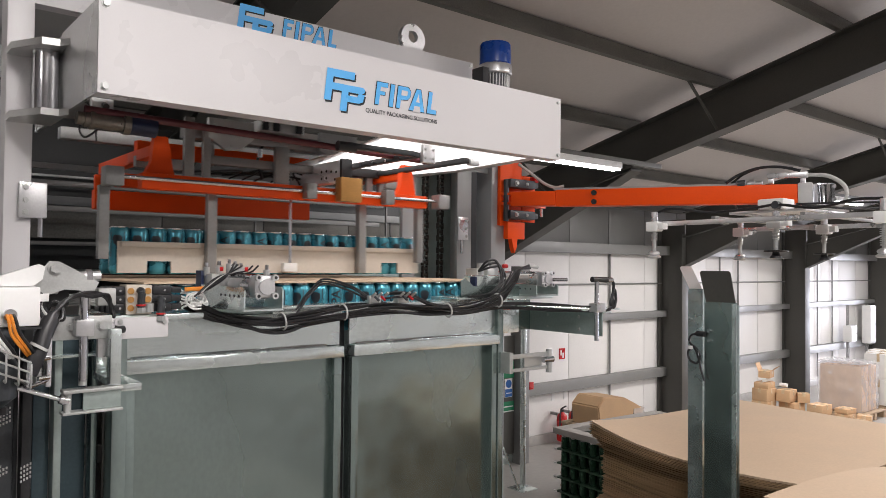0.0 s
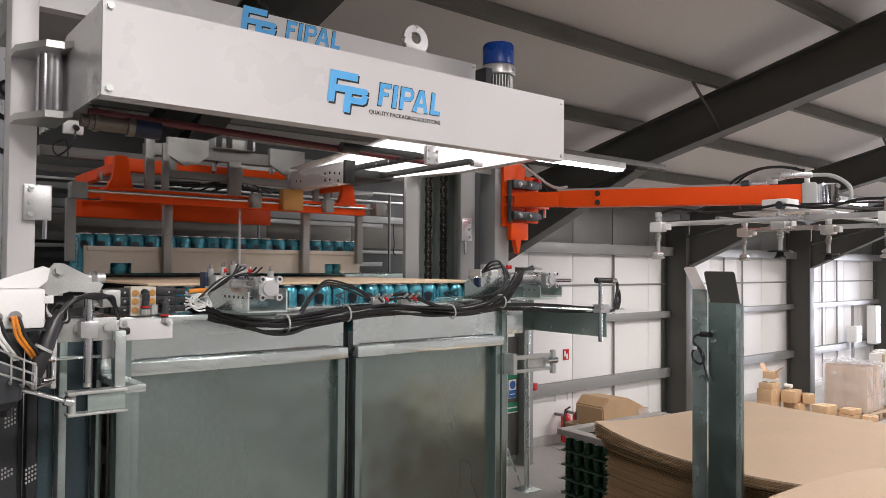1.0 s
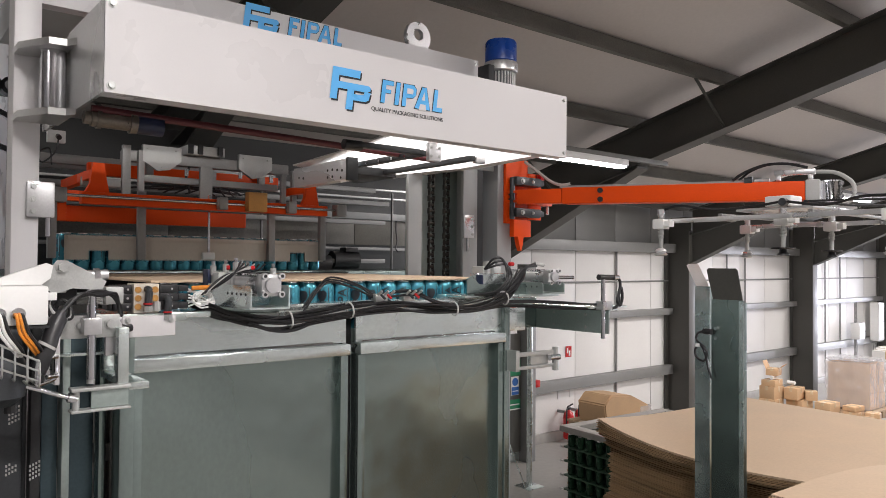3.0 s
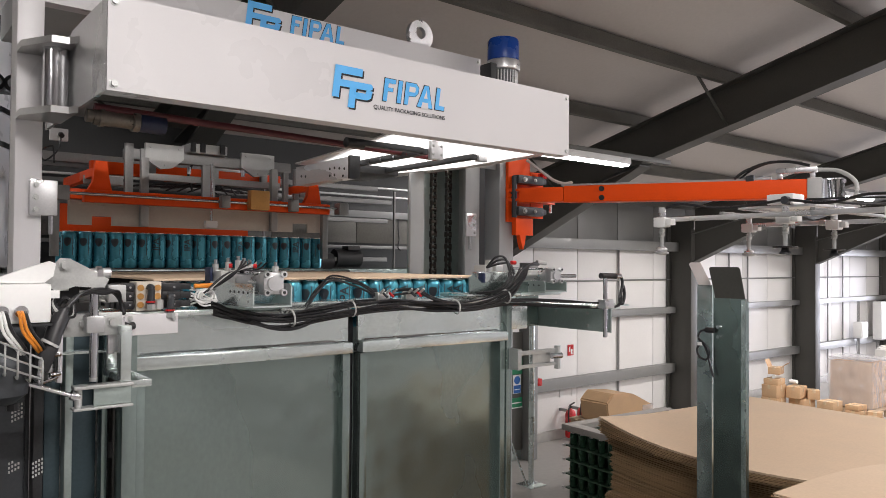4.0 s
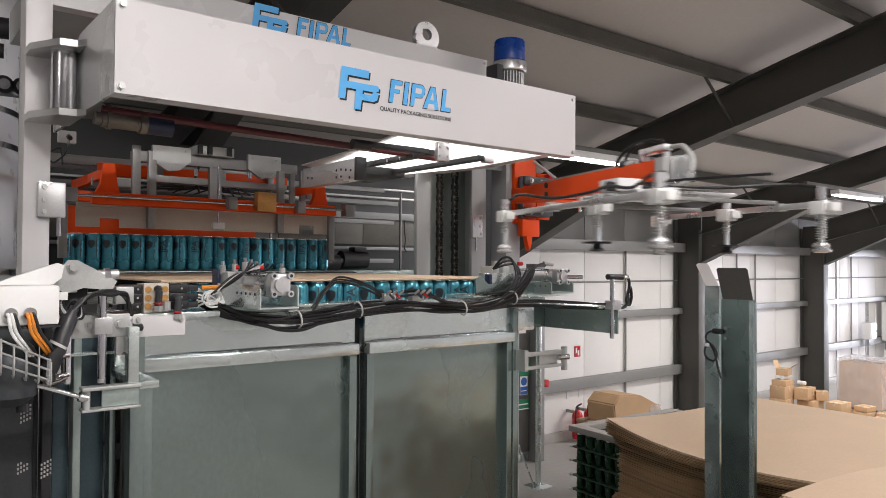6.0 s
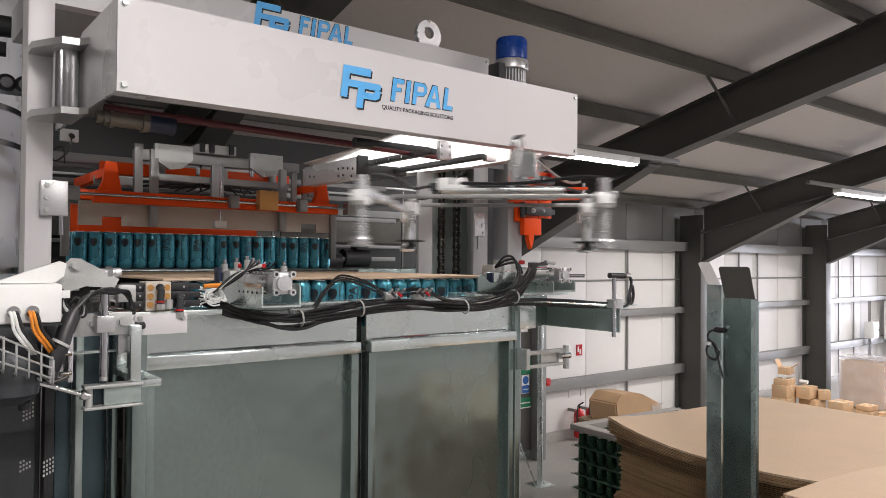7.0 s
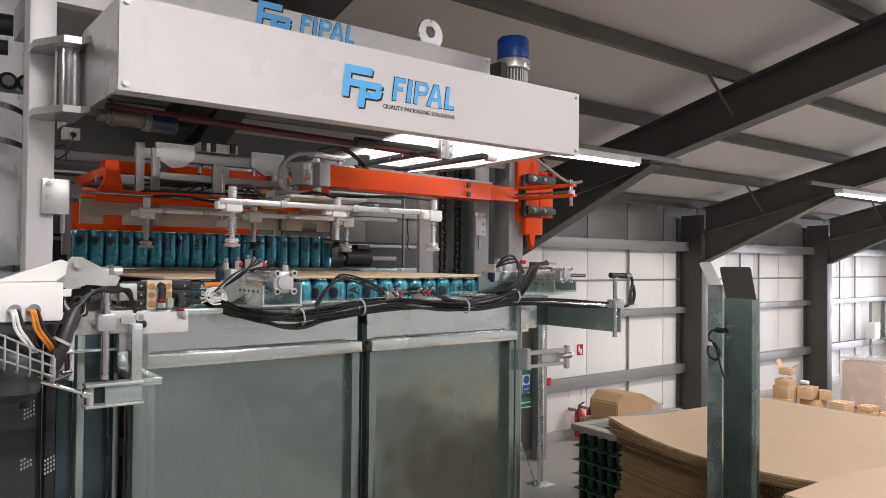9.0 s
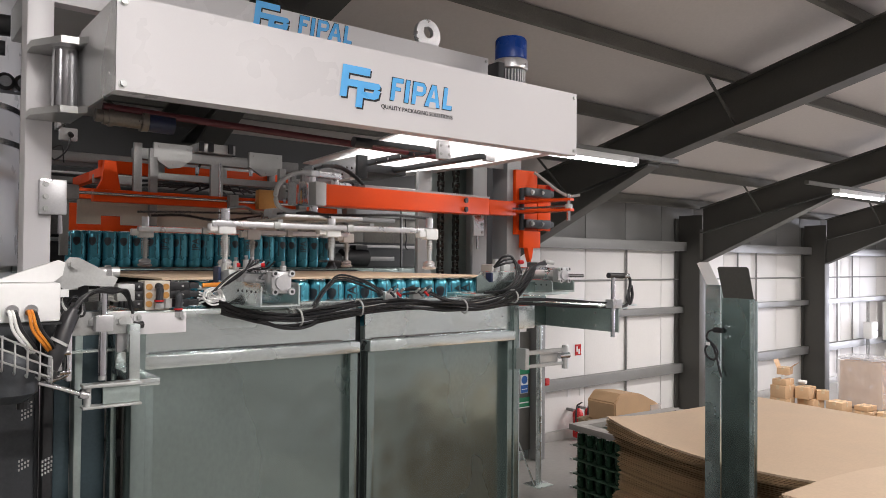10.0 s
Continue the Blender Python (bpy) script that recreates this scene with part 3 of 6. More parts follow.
def build_masts():
    m = thing("right_mast", "grey painted lift mast with two roller chains", "lift mast", (2.35, 3.0, 0))
    part("flange", B(2.126, 2.209, 2.90, 2.92, 0, 3.485, 0.004), M_GREYP, m)
    part("flange", B(2.48, 2.578, 2.90, 2.92, 0, 3.485, 0.004), M_GREYP, m)
    part("web", B(2.235, 2.578, 3.06, 3.075, 0, 3.485), M_GALVM, m)
    part("side", B(2.568, 2.578, 2.92, 3.06, 0, 3.485), M_GREYP, m)
    part("guide_strip", B(2.255, 2.265, 3.03, 3.06, 0.3, 2.96), M_BEAR, m)
    part("guide_strip", B(2.28, 2.286, 3.03, 3.06, 0.3, 2.96), M_BEAR, m)
    for cx in (2.325, 2.425):
        ch = part("chain", B(cx - 0.004, cx + 0.004, 2.985, 2.99, 0.4, 3.45), M_CHAIN, m, "oily roller chain")
        link = bmesh.new()
        for s in (-0.016, 0.016):
            box(link, s * 0.95 - 0.003, s * 0.95 + 0.003, -0.010, 0.010, -0.0155, 0.0155, 0.002)
        cyl(link, (-0.019, 0, 0.0), (0.019, 0, 0.0), 0.008, 8)
        me = finish("chain_link", link, M_CHAIN)
        ro = ORIGIN[m.name]
        for k in range(34):
            piece("chain_link", me, ch, Matrix.Translation(Vector((cx, 2.975, 2.30 + 0.032 * k)) - ro) @ Matrix.Diagonal((1 if k % 2 else 0.8, 1, 1, 1)))
    part("stop_plate", B(2.475, 2.545, 2.885, 2.90, 2.835, 2.955, 0.004), M_ALU, m)
    for z in (2.855, 2.895, 2.935):
        bolt(2.53, 2.885, z, 0.006, m)
    part("stop_pin", C((2.495, 2.88, 2.765), (2.495, 2.88, 2.835), 0.007, 10), M_STEEL, m)
    # black sheet added for the shade in the gap beside the mast
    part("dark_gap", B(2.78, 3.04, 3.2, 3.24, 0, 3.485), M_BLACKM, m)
    a = thing("arm_mast", "grey painted post that carries the swing arm", "post", (2.75, 2.93, 0))
    part("post", B(2.695, 2.80, 2.87, 2.99, 0, 3.485, 0.006), M_GREYP, a)
    part("head_plate", B(2.58, 2.70, 2.90, 2.915, 3.2, 3.33, 0.004), M_GREYP, a)
    for z in (3.24, 3.29):
        bolt(2.64, 2.90, z, 0.008, a)
    l = thing("left_mast", "pale grey painted lift mast post", "lift mast", (0.41, 2.58, 0))
    part("post", B(0.372, 0.447, 2.53, 2.63, 0, 4.6, 0.006), M_CREAM, l)
    part("stop_plate", B(0.41, 0.487, 2.508, 2.528, 2.833, 2.942, 0.004), M_ALU, l)
    for z in (2.85, 2.887, 2.925):
        bolt(0.427, 2.508, z, 0.0065, l)
    part("stop_pin", C((0.468, 2.503, 2.775), (0.468, 2.503, 2.833), 0.007, 10), M_STEEL, l)
    part("top_brace", B(0.40, 0.44, 2.63, 2.78, 3.6, 3.7, 0.004), M_CREAM, l)


build_masts()

# ---- swing arm, its bracket slides down the post; arm space: x along the arm from its pin ----
AXIS = Vector((2.753, 2.817, 0))
ARM_Z = 3.054
bracket = thing("arm_bracket", "orange painted hinge bracket of the swing arm", "hinge bracket", (2.82, 2.85, 3.0))


def build_bracket():
    b = bracket
    part("back_plate", B(2.735, 2.90, 2.845, 2.868, 2.92, 3.27, 0.004), M_ORANGE, b)
    part("lower_block", B(2.765, 2.895, 2.815, 2.85, 2.848, 2.94, 0.004), M_ORANGE, b)
    part("pointer", slab(bmesh.new(), [(2.795, 2.85), (2.84, 2.85), (2.832, 2.80), (2.82, 2.772), (2.808, 2.80)], "y", 2.815, 2.845), M_ORANGE, b)
    part("side_plate", B(2.90, 3.0, 2.84, 2.855, 2.945, 3.20, 0.003), M_ORANGE, b)
    for z in (2.978, 3.147):
        part("bearing_block", B(2.755, 2.95, 2.785, 2.844, z - 0.024, z + 0.024, 0.010), M_BEAR, b, "dark cast bearing block")
        bolt(2.80, 2.785, z, 0.010, b)
        bolt(2.88, 2.785, z, 0.007, b)
        part("bearing_foot", B(2.95, 2.985, 2.80, 2.839, z - 0.015, z + 0.015, 0.005), M_BEAR, b)
    for z in (3.05, 3.075):
        part("plate_hole", C((2.757, 2.8448, z), (2.757, 2.8442, z), 0.005, 10), M_BLACKM, b)
    part("sensor_flag", B(2.955, 2.995, 2.80, 2.838, 3.165, 3.195, 0.003), M_RED, b)
    part("hose", hose(bmesh.new(), [(2.86, 2.83, 3.26), (2.88, 2.78, 3.22), (2.92, 2.70, 3.15), (2.94, 2.64, 3.125), (2.97, 2.60, 3.13)], 0.008, 8), M_GREYC, b)
    part("cable", hose(bmesh.new(), [(2.90, 2.83, 3.24), (2.94, 2.80, 3.21), (2.97, 2.78, 3.19), (2.96, 2.77, 3.16)], 0.006, 8), M_BLACK, b)


build_bracket()
arm = thing("swing_arm", "orange swing arm on an upright hinge pin", "swing arm", (0, 0, 0))
SAG = 0.022          # fall of the arm per metre towards its free end
OFF = -0.038         # the beam runs beside the hinge pin


def build_arm():
    a = arm
    z0, z1 = ARM_Z - 0.041, ARM_Z + 0.041

    def along(name, bm, material, label=""):
        """A part of the beam, which sags towards its free end."""
        for v in bm.verts:
            v.co.z -= SAG * v.co.x
        return part(name, bm, material, a, label)
    along("arm_beam", B(0.318, 1.422, OFF - 0.045, OFF + 0.045, z0, z1, 0.005), M_ORANGE)
    along("root_sleeve", B(0.065, 0.315, OFF - 0.043, OFF + 0.043, z0 + 0.004, z1 - 0.004, 0.004), M_ORANGE)
    along("top_strip", B(0.30, 1.20, OFF - 0.03, OFF + 0.035, z1, z1 + 0.010), M_GREYP)
    part("hinge_pin", C((0, 0, z0 - 0.07), (0, 0, z1 + 0.07), 0.014, 14), M_BEAR, a)
    for s in (ARM_Z - 0.018, ARM_Z + 0.034):
        part("lever_plate", slab(bmesh.new(), [(-0.03, OFF + 0.03), (0.10, OFF + 0.03), (0.085, 0.335), (0.045, 0.335)], "z", s - 0.006, s + 0.006), M_ORANGE, a)
    part("lever_pin", C((0.065, 0.315, z0 - 0.03), (0.065, 0.315, z1 + 0.02), 0.010, 12), M_STEEL, a)
    part("pin_nut", C((0.065, 0.315, z0 + 0.03), (0.065, 0.315, z0 + 0.05), 0.019, 12), M_ZINC, a)
    part("link_rod", C((0.065, 0.315, ARM_Z), (0.12, 0.02, ARM_Z - 0.005), 0.006, 8), M_STEEL, a)
    for dz in (-0.022, 0.022):
        for sg in (-1, 1):
            along("cover_bolt", C((0.52, OFF + sg * 0.045, ARM_Z + dz), (0.52, OFF + sg * 0.053, ARM_Z + dz), 0.013, 14), M_BLACK)
    # end of the arm: block, clear vacuum pot, valve bar and its fittings
    zb = ARM_Z - SAG * 1.41
    part("end_block", B(1.423, 1.478, OFF - 0.05, OFF + 0.05, zb - 0.045, zb + 0.045, 0.006), M_GREYC, a)
    part("lift_cylinder", C((1.445, OFF, 2.955), (1.445, OFF, zb - 0.045), 0.018, 16), M_STEEL, a)
    part("clear_pot", C((1.52, OFF, zb - 0.045), (1.52, OFF, zb + 0.04), 0.040, 20), M_CLEAR, a, "clear plastic vacuum pot")
    for dz in (-0.03, 0.025):
        part("pot_screw", C((1.555, OFF - 0.03, zb + dz), (1.562, OFF - 0.036, zb + dz), 0.009, 10), M_STEEL, a)
    part("valve_bar", B(1.30, 1.46, -0.075, -0.035, zb + 0.070, zb + 0.092, 0.004), M_ALU, a)
    part("bar_leg", B(1.305, 1.325, -0.07, -0.045, zb + 0.048, zb + 0.069, 0.003), M_ALU, a)
    part("bar_leg", B(1.43, 1.45, -0.06, -0.04, zb + 0.046, zb + 0.069, 0.003), M_ALU, a)
    for x, r in ((1.18, 0.017), (1.22, 0.013), (1.25, 0.010)):
        part("fitting", C((x, -0.07, ARM_Z - SAG * x + 0.046), (x + 0.032, -0.07, ARM_Z - SAG * x + 0.048), r, 12), M_BEAR if r > 0.015 else M_ALU, a)
    part("cable_loop", hose(bmesh.new(), [(1.13, -0.07, zb + 0.058), (1.18, -0.075, zb + 0.09), (1.26, -0.07, zb + 0.118), (1.35, -0.06, zb + 0.12), (1.43, -0.05, zb + 0.10)], 0.0065), M_BLACK, a)
    part("cable_loop", hose(bmesh.new(), [(1.15, -0.05, zb + 0.058), (1.21, -0.055, zb + 0.10), (1.30, -0.05, zb + 0.125), (1.40, -0.04, zb + 0.115)], 0.005), M_BLACK, a)
    part("loop_hose", hose(bmesh.new(), [(1.46, -0.04, zb + 0.082), (1.54, -0.05, zb + 0.070), (1.60, -0.06, zb + 0.02), (1.595, -0.07, zb - 0.045), (1.53, -0.08, zb - 0.068), (1.46, -0.07, zb - 0.066)], 0.009), M_GREYC, a, "pale grey hose loop")


build_arm()
arm.matrix_basis = Matrix.Translation(AXIS)

gripper = thing("sheet_gripper", "aluminium suction-cup frame hung below the swing arm", "sheet gripper", (0, 0, 0))


def build_gripper():
    """The frame of two long bars with six spring cups; its space has the lift rod at the origin."""
    g = gripper
    zf = 2.877
    for y, x0, x1 in ((-0.462, -0.24, 0.68), (0.20, -0.24, 0.60)):
        part("long_bar", B(x0, x1, y - 0.011, y + 0.011, zf + 0.002, zf + 0.021, 0.003), M_ALU, g)
    for x in (0.0, 0.36):
        part("cross_bar", B(x - 0.010, x + 0.010, -0.455, 0.195, zf + 0.0215, zf + 0.034, 0.003), M_BAR, g)
    for x, y in ((0.05, -0.455), (0.42, -0.455), (0.10, 0.20), (0.38, 0.20)):
        part("bar_clamp", B(x - 0.012, x + 0.012, y - 0.016, y + 0.016, zf - 0.001, zf + 0.024, 0.002), M_ZINC, g)
    part("carrier_block", B(0.115, 0.222, -0.32, -0.225, 2.938, 2.98, 0.006), M_WHITE, g)
    part("carrier_plate", B(-0.02, 0.30, -0.30, 0.09, 2.926, 2.9375, 0.003), M_ALU, g)
    part("carrier_fitting", C((0.20, -0.345, 2.952), (0.20, -0.30, 2.952), 0.016, 12), M_BEAR, g)
    cups = ((-0.255, -0.49, 1), (0.235, -0.405, 0), (0.646, -0.485, 2), (-0.252, 0.206, 1), (0.158, 0.178, 0), (0.55, 0.185, 2))
    for x, y, kind in cups:
        h = part("cup_holder", B(x - 0.028, x + 0.028, y - 0.023, y + 0.023, zf - 0.022, zf + 0.020, 0.005), M_WHITE, g)
        part("holder_clamp", B(x + 0.0285, x + 0.055, y - 0.018, y + 0.018, zf - 0.014, zf + 0.012, 0.004), M_WHITE, h)
        part("holder_cap", C((x, y, zf + 0.023), (x, y, zf + (0.062 if kind else 0.045)), 0.014, 14), M_ALU, h)
        part("cup_rod", C((x, y, zf - 0.105), (x, y, zf - 0.022), 0.0085, 10), M_ZINC, h)
        rr, pitch, turns = (0.0135, 0.0075, 9) if kind == 2 else (0.0115, 0.0055, 6)
        coil = [(x + rr * math.cos(0.5236 * k), y + rr * math.sin(0.5236 * k), zf - 0.030 - pitch * k / 12) for k in range(12 * turns)]
        part("spring", hose(bmesh.new(), coil, 0.0016, 6, 1), M_ZINC, h)
        if kind:
            prof = [(0.016, zf - 0.138), (0.026, zf - 0.135), (0.028, zf - 0.129), (0.019, zf - 0.123), (0.024, zf - 0.117), (0.021, zf - 0.110), (0.011, zf - 0.105)]
            part("suction_cup", lathe(bmesh.new(), prof, (x, y, 0), 22), M_ALU, h, "pale bellows suction cup")
        else:
            part("cup_disc", lathe(bmesh.new(), [(0.042, zf - 0.112), (0.045, zf - 0.109), (0.042, zf - 0.106), (0.012, zf - 0.105)], (x, y, 0), 28), M_BLACK, h, "flat black rubber disc")
            part("suction_cup", lathe(bmesh.new(), [(0.022, zf - 0.136), (0.021, zf - 0.130), (0.015, zf - 0.124), (0.013, zf - 0.112)], (x, y, 0), 20), M_BLACK, h)
    for pts, r in (([(-0.25, -0.47, zf + 0.062), (-0.18, -0.46, zf + 0.075), (-0.05, -0.40, zf + 0.055), (0.08, -0.34, zf + 0.065), (0.20, -0.34, zf + 0.078)], 0.0055),
                   ([(0.22, -0.345, zf + 0.075), (0.38, -0.38, zf + 0.052), (0.52, -0.42, zf + 0.07), (0.63, -0.46, zf + 0.066)], 0.0055),
                   ([(-0.25, 0.20, zf + 0.062), (-0.12, 0.17, zf + 0.07), (0.0, 0.05, zf + 0.07), (0.12, -0.12, zf + 0.075), (0.18, -0.24, zf + 0.085)], 0.0055),
                   ([(0.155, 0.17, zf + 0.046), (0.20, 0.10, zf + 0.07), (0.21, -0.05, zf + 0.072), (0.20, -0.22, zf + 0.08)], 0.005),
                   ([(0.54, 0.18, zf + 0.064), (0.46, 0.12, zf + 0.075), (0.36, -0.05, zf + 0.068), (0.26, -0.24, zf + 0.08)], 0.0055),
                   ([(0.25, -0.27, zf + 0.08), (0.44, -0.25, zf + 0.075), (0.58, -0.22, zf + 0.07), (0.74, -0.20, zf + 0.062)], 0.004)):
        part("vacuum_hose", hose(bmesh.new(), pts, r), M_BLACK, g)


build_gripper()


# ---- layer head that slides over the layer table ----
head = thing("layer_gripper", "layer clamping head of grey bars and orange rails", "clamping head", (1.38, 3.5, 2.95))


def build_head():
    h = head
    part("front_rail", B(0.78, 2.005, 3.475, 3.525, 2.952, 3.006, 0.004), M_ORANGE, h)
    for x in (0.862, 1.936):
        part("upright", slab(bmesh.new(), [(x - 0.07, 2.985), (x + 0.05, 2.985), (x + 0.036, 3.05), (x + 0.020, 3.143), (x - 0.026, 3.143), (x - 0.036, 3.05)], "y", 3.528, 3.56), M_ORANGE, h)
        part("side_arm", B(x - 0.02, x + 0.02, 3.56, 3.86, 3.08, 3.12, 0.004), M_ORANGE, h)
    part("guide_rod", C((0.70, 3.462, 2.985), (2.05, 3.462, 2.985), 0.007, 12), M_STEEL, h)
    for x in (0.685, 2.075):
        part("rod_end", B(x - 0.03, x + 0.03, 3.44, 3.50, 2.952, 3.016, 0.006), M_BAR, h)
    part("bronze_block", B(1.53, 1.63, 3.425, 3.472, 2.953, 3.05, 0.004), M_BRONZE, h, "bronze-coloured clamp block")
    for x in (1.405, 1.775):
        part("rod_clamp", B(x - 0.022, x + 0.022, 3.43, 3.472, 2.955, 3.015, 0.004), M_BAR, h)
    # grey lifting frame
    y = 3.80
    part("cross_beam", B(1.03, 1.92, y - 0.03, y + 0.03, 3.195, 3.25, 0.004), M_BAR, h)
    for x0, x1, zt in ((1.02, 1.06, 3.27), (1.095, 1.125, 3.25), (1.405, 1.47, 3.195), (1.865, 1.895, 3.195), (1.93, 1.96, 3.22)):
        part("upright_bar", B(x0, x1, y - 0.055, y - 0.031, 3.0, zt, 0.003), M_BAR, h)
    for x in (1.21, 1.71):
        part("pivot_plate", slab(bmesh.new(), [(x - 0.095, 3.28), (x + 0.095, 3.28), (x + 0.095, 3.21), (x + 0.04, 3.165), (x - 0.02, 3.155), (x - 0.095, 3.20)], "y", y - 0.056, y - 0.032), M_ZINC, h)
        for dx in (-0.07, 0.0, 0.07):
            bolt(x + dx, y - 0.056, 3.262 if dx else 3.175, 0.005, h)
    part("centre_bracket", B(1.33, 1.53, y - 0.07, y + 0.05, 3.252, 3.30, 0.004), M_ZINC, h)
    for x in (1.345, 1.395, 1.5):
        part("bracket_lug", B(x - 0.012, x + 0.012, y - 0.085, y - 0.071, 3.255, 3.305), M_BLACKM, h)
    part("lower_tie", B(1.13, 1.86, y - 0.02, y + 0.02, 3.10, 3.135, 0.003), M_BAR, h)
    for x in (1.0, 1.98):
        part("outer_tie", B(x - 0.16 if x < 1.5 else x - 0.01, x + 0.015 if x < 1.5 else x + 0.12, y - 0.05, y - 0.02, 3.06, 3.10, 0.003), M_BAR, h)
    for x, zz in ((1.33, 3.14), (1.62, 3.15), (1.80, 3.14)):
        part("air_fitting", C((x, y - 0.06, zz), (x, y - 0.06, zz + 0.035), 0.011, 10), M_STEEL, h)
    # rear orange frame
    part("rear_rail", B(0.95, 2.02, 4.10, 4.15, 3.15, 3.215, 0.004), M_ORANGE, h)
    # rear clamp rail, which sinks behind the layer when the fence lifts
    rc = part("rear_clamp", B(0.89, 2.0, 4.52, 4.57, 2.945, 3.035, 0.004), M_ORANGE, h, "orange rear clamp rail")
    part("clamp_end", B(0.885, 0.93, 4.49, 4.519, 2.945, 3.10, 0.003), M_ORANGE, rc)
    part("side_rail", B(0.90, 0.94, 3.95, 4.50, 3.10, 3.15, 0.003), M_ORANGE, h)
    part("inner_rail", B(0.80, 2.0, 3.84, 3.90, 2.99, 3.04, 0.004), M_ORANGE, h)
    for x in (1.25, 1.6, 1.9):
        part("bracket", B(x - 0.02, x + 0.02, 4.07, 4.099, 3.13, 3.235, 0.003), M_BAR, h)
    part("rear_beam", B(0.7, 2.1, 4.3, 4.36, 3.22, 3.27, 0.004), M_BAR, h)
    for k in range(7):
        x = 1.25 + 0.07 * k + random.uniform(-0.02, 0.02)
        part("air_hose", hose(bmesh.new(), [(x, 3.9, 3.06), (x + random.uniform(-.1, .1), 3.86, 3.08 + random.uniform(0, .03)), (x + random.uniform(-.2, .2), 3.95, 3.08), (x + random.uniform(-.2, .2), 4.05, 3.11)], 0.0045, 6, 8), M_BLACK, h)
    part("drop_hose", hose(bmesh.new(), [(1.37, 3.78, 3.22), (1.35, 3.8, 3.14), (1.38, 3.82, 3.06)], 0.007, 6), M_BLACK, h)
    part("sensor_box", B(0.72, 0.80, 3.90, 3.93, 3.27, 3.33, 0.005), M_WHITE, h)
    part("sensor_plug", C((0.765, 3.895, 3.30), (0.765, 3.87, 3.29), 0.012, 12), M_BLACK, h)
    part("sensor_cable", hose(bmesh.new(), [(0.765, 3.88, 3.29), (0.75, 3.88, 3.22), (0.70, 3.9, 3.17), (0.68, 3.9, 3.21), (0.73, 3.9, 3.24), (0.74, 3.9, 3.16)], 0.004, 6), M_BLACK, h)
    # fence that drops in front of the layer; it lifts on its own
    z0, z1 = 2.664, 2.775
    outline = [(0.74, z0), (0.84, z0), (0.84, z0 + 0.042), (0.925, z0 + 0.042), (0.925, z0), (1.846, z0), (1.846, z0 + 0.046), (1.935, z0 + 0.046), (1.935, z0), (2.05, z0), (2.05, z1), (0.74, z1)]
    f = part("fence", slab(bmesh.new(), outline, "y", 3.597, 3.606), M_BEIGE, h, "beige fence board with grey drop legs")
    for x0, x1 in ((0.75, 1.03), (1.075, 1.69), (1.75, 2.04)):
        part("fence_lip", B(x0, x1, 3.588, 3.596, 2.755, 2.773, 0.002), M_BEIGE, f)
    for x in (1.06, 1.72):
        part("drop_leg", B(x - 0.018, x + 0.018, 3.555, 3.587, 2.664, 2.99, 0.003), M_BAR, f)
    for x in (0.677, 2.01):
        part("side_leg", B(x - 0.017, x + 0.017, 3.53, 3.56, 2.712, 2.96, 0.003), M_BAR, h)
    part("drop_rod", C((1.385, 3.57, 2.70), (1.385, 3.57, 2.99), 0.006, 10), M_STEEL, f)
    part("rod_foot", B(1.355, 1.415, 3.56, 3.587, 2.67, 2.705, 0.004), M_WHITE, f)
    return f, rc


fence, rear_clamp = build_head()

# ---- cans ----
CAN = [(0.0255, 0.0), (0.0275, 0.003), (0.0325, 0.014), (0.033, 0.018), (0.033, 0.146), (0.0318, 0.152), (0.0275, 0.163)]
TOP = [(0.0275, 0.163), (0.0285, 0.1645), (0.0285, 0.1675), (0.0265, 0.1678), (0.025, 0.164)]
can_body_me = finish("can_body", lathe(bmesh.new(), CAN, seg=20), M_TEAL)
can_top_me = finish("can_end", lathe(bmesh.new(), TOP, seg=20), M_CANTOP)


def label_patch(z0, z1, a0, a1, material):
    """A printed patch wrapped round the can."""
    bm = bmesh.new()
    n = 5
    for k in range(n):
        t0, t1 = a0 + (a1 - a0) * k / n, a0 + (a1 - a0) * (k + 1) / n
        r = 0.0333
        bm.faces.new([bm.verts.new((r * math.cos(t), r * math.sin(t), z)) for t, z in ((t0, z0), (t1, z0), (t1, z1), (t0, z1))])
    bmesh.ops.remove_doubles(bm, verts=bm.verts, dist=1e-5)
    return bm


def word_patch():
    """The word IPA set upright round the can's side."""
    cu = bpy.data.curves.new("can_word", "FONT")
    cu.body, cu.size, cu.offset = "IPA", 1.0, 0.02
    tmp = bpy.data.objects.new("can_word", cu)
    me = bpy.data.meshes.new_from_object(tmp)
    bpy.data.objects.remove(tmp)
    wb = bmesh.new()
    wb.from_mesh(me)
    hi = max(v.co.y for v in wb.verts)
    for k in range(1, 8):
        bmesh.ops.bisect_plane(wb, geom=wb.verts[:] + wb.edges[:] + wb.faces[:], plane_co=(0, hi * k / 8, 0), plane_no=(0, 1, 0))
    wb.to_mesh(me)
    wb.free()
    xs, ys = [v.co.x for v in me.vertices], [v.co.y for v in me.vertices]
    for v in me.vertices:
        # reading upwards: word runs along z
        z = 0.086 + 0.058 * (v.co.x - min(xs)) / (max(xs) - min(xs))
        a = -math.pi / 2 + 0.38 - 0.95 * (v.co.y - min(ys)) / (max(ys) - min(ys)) + 0.2
        v.co = (0.0334 * math.cos(a), 0.0334 * math.sin(a), z)
    me.materials.append(M_INK)
    return me


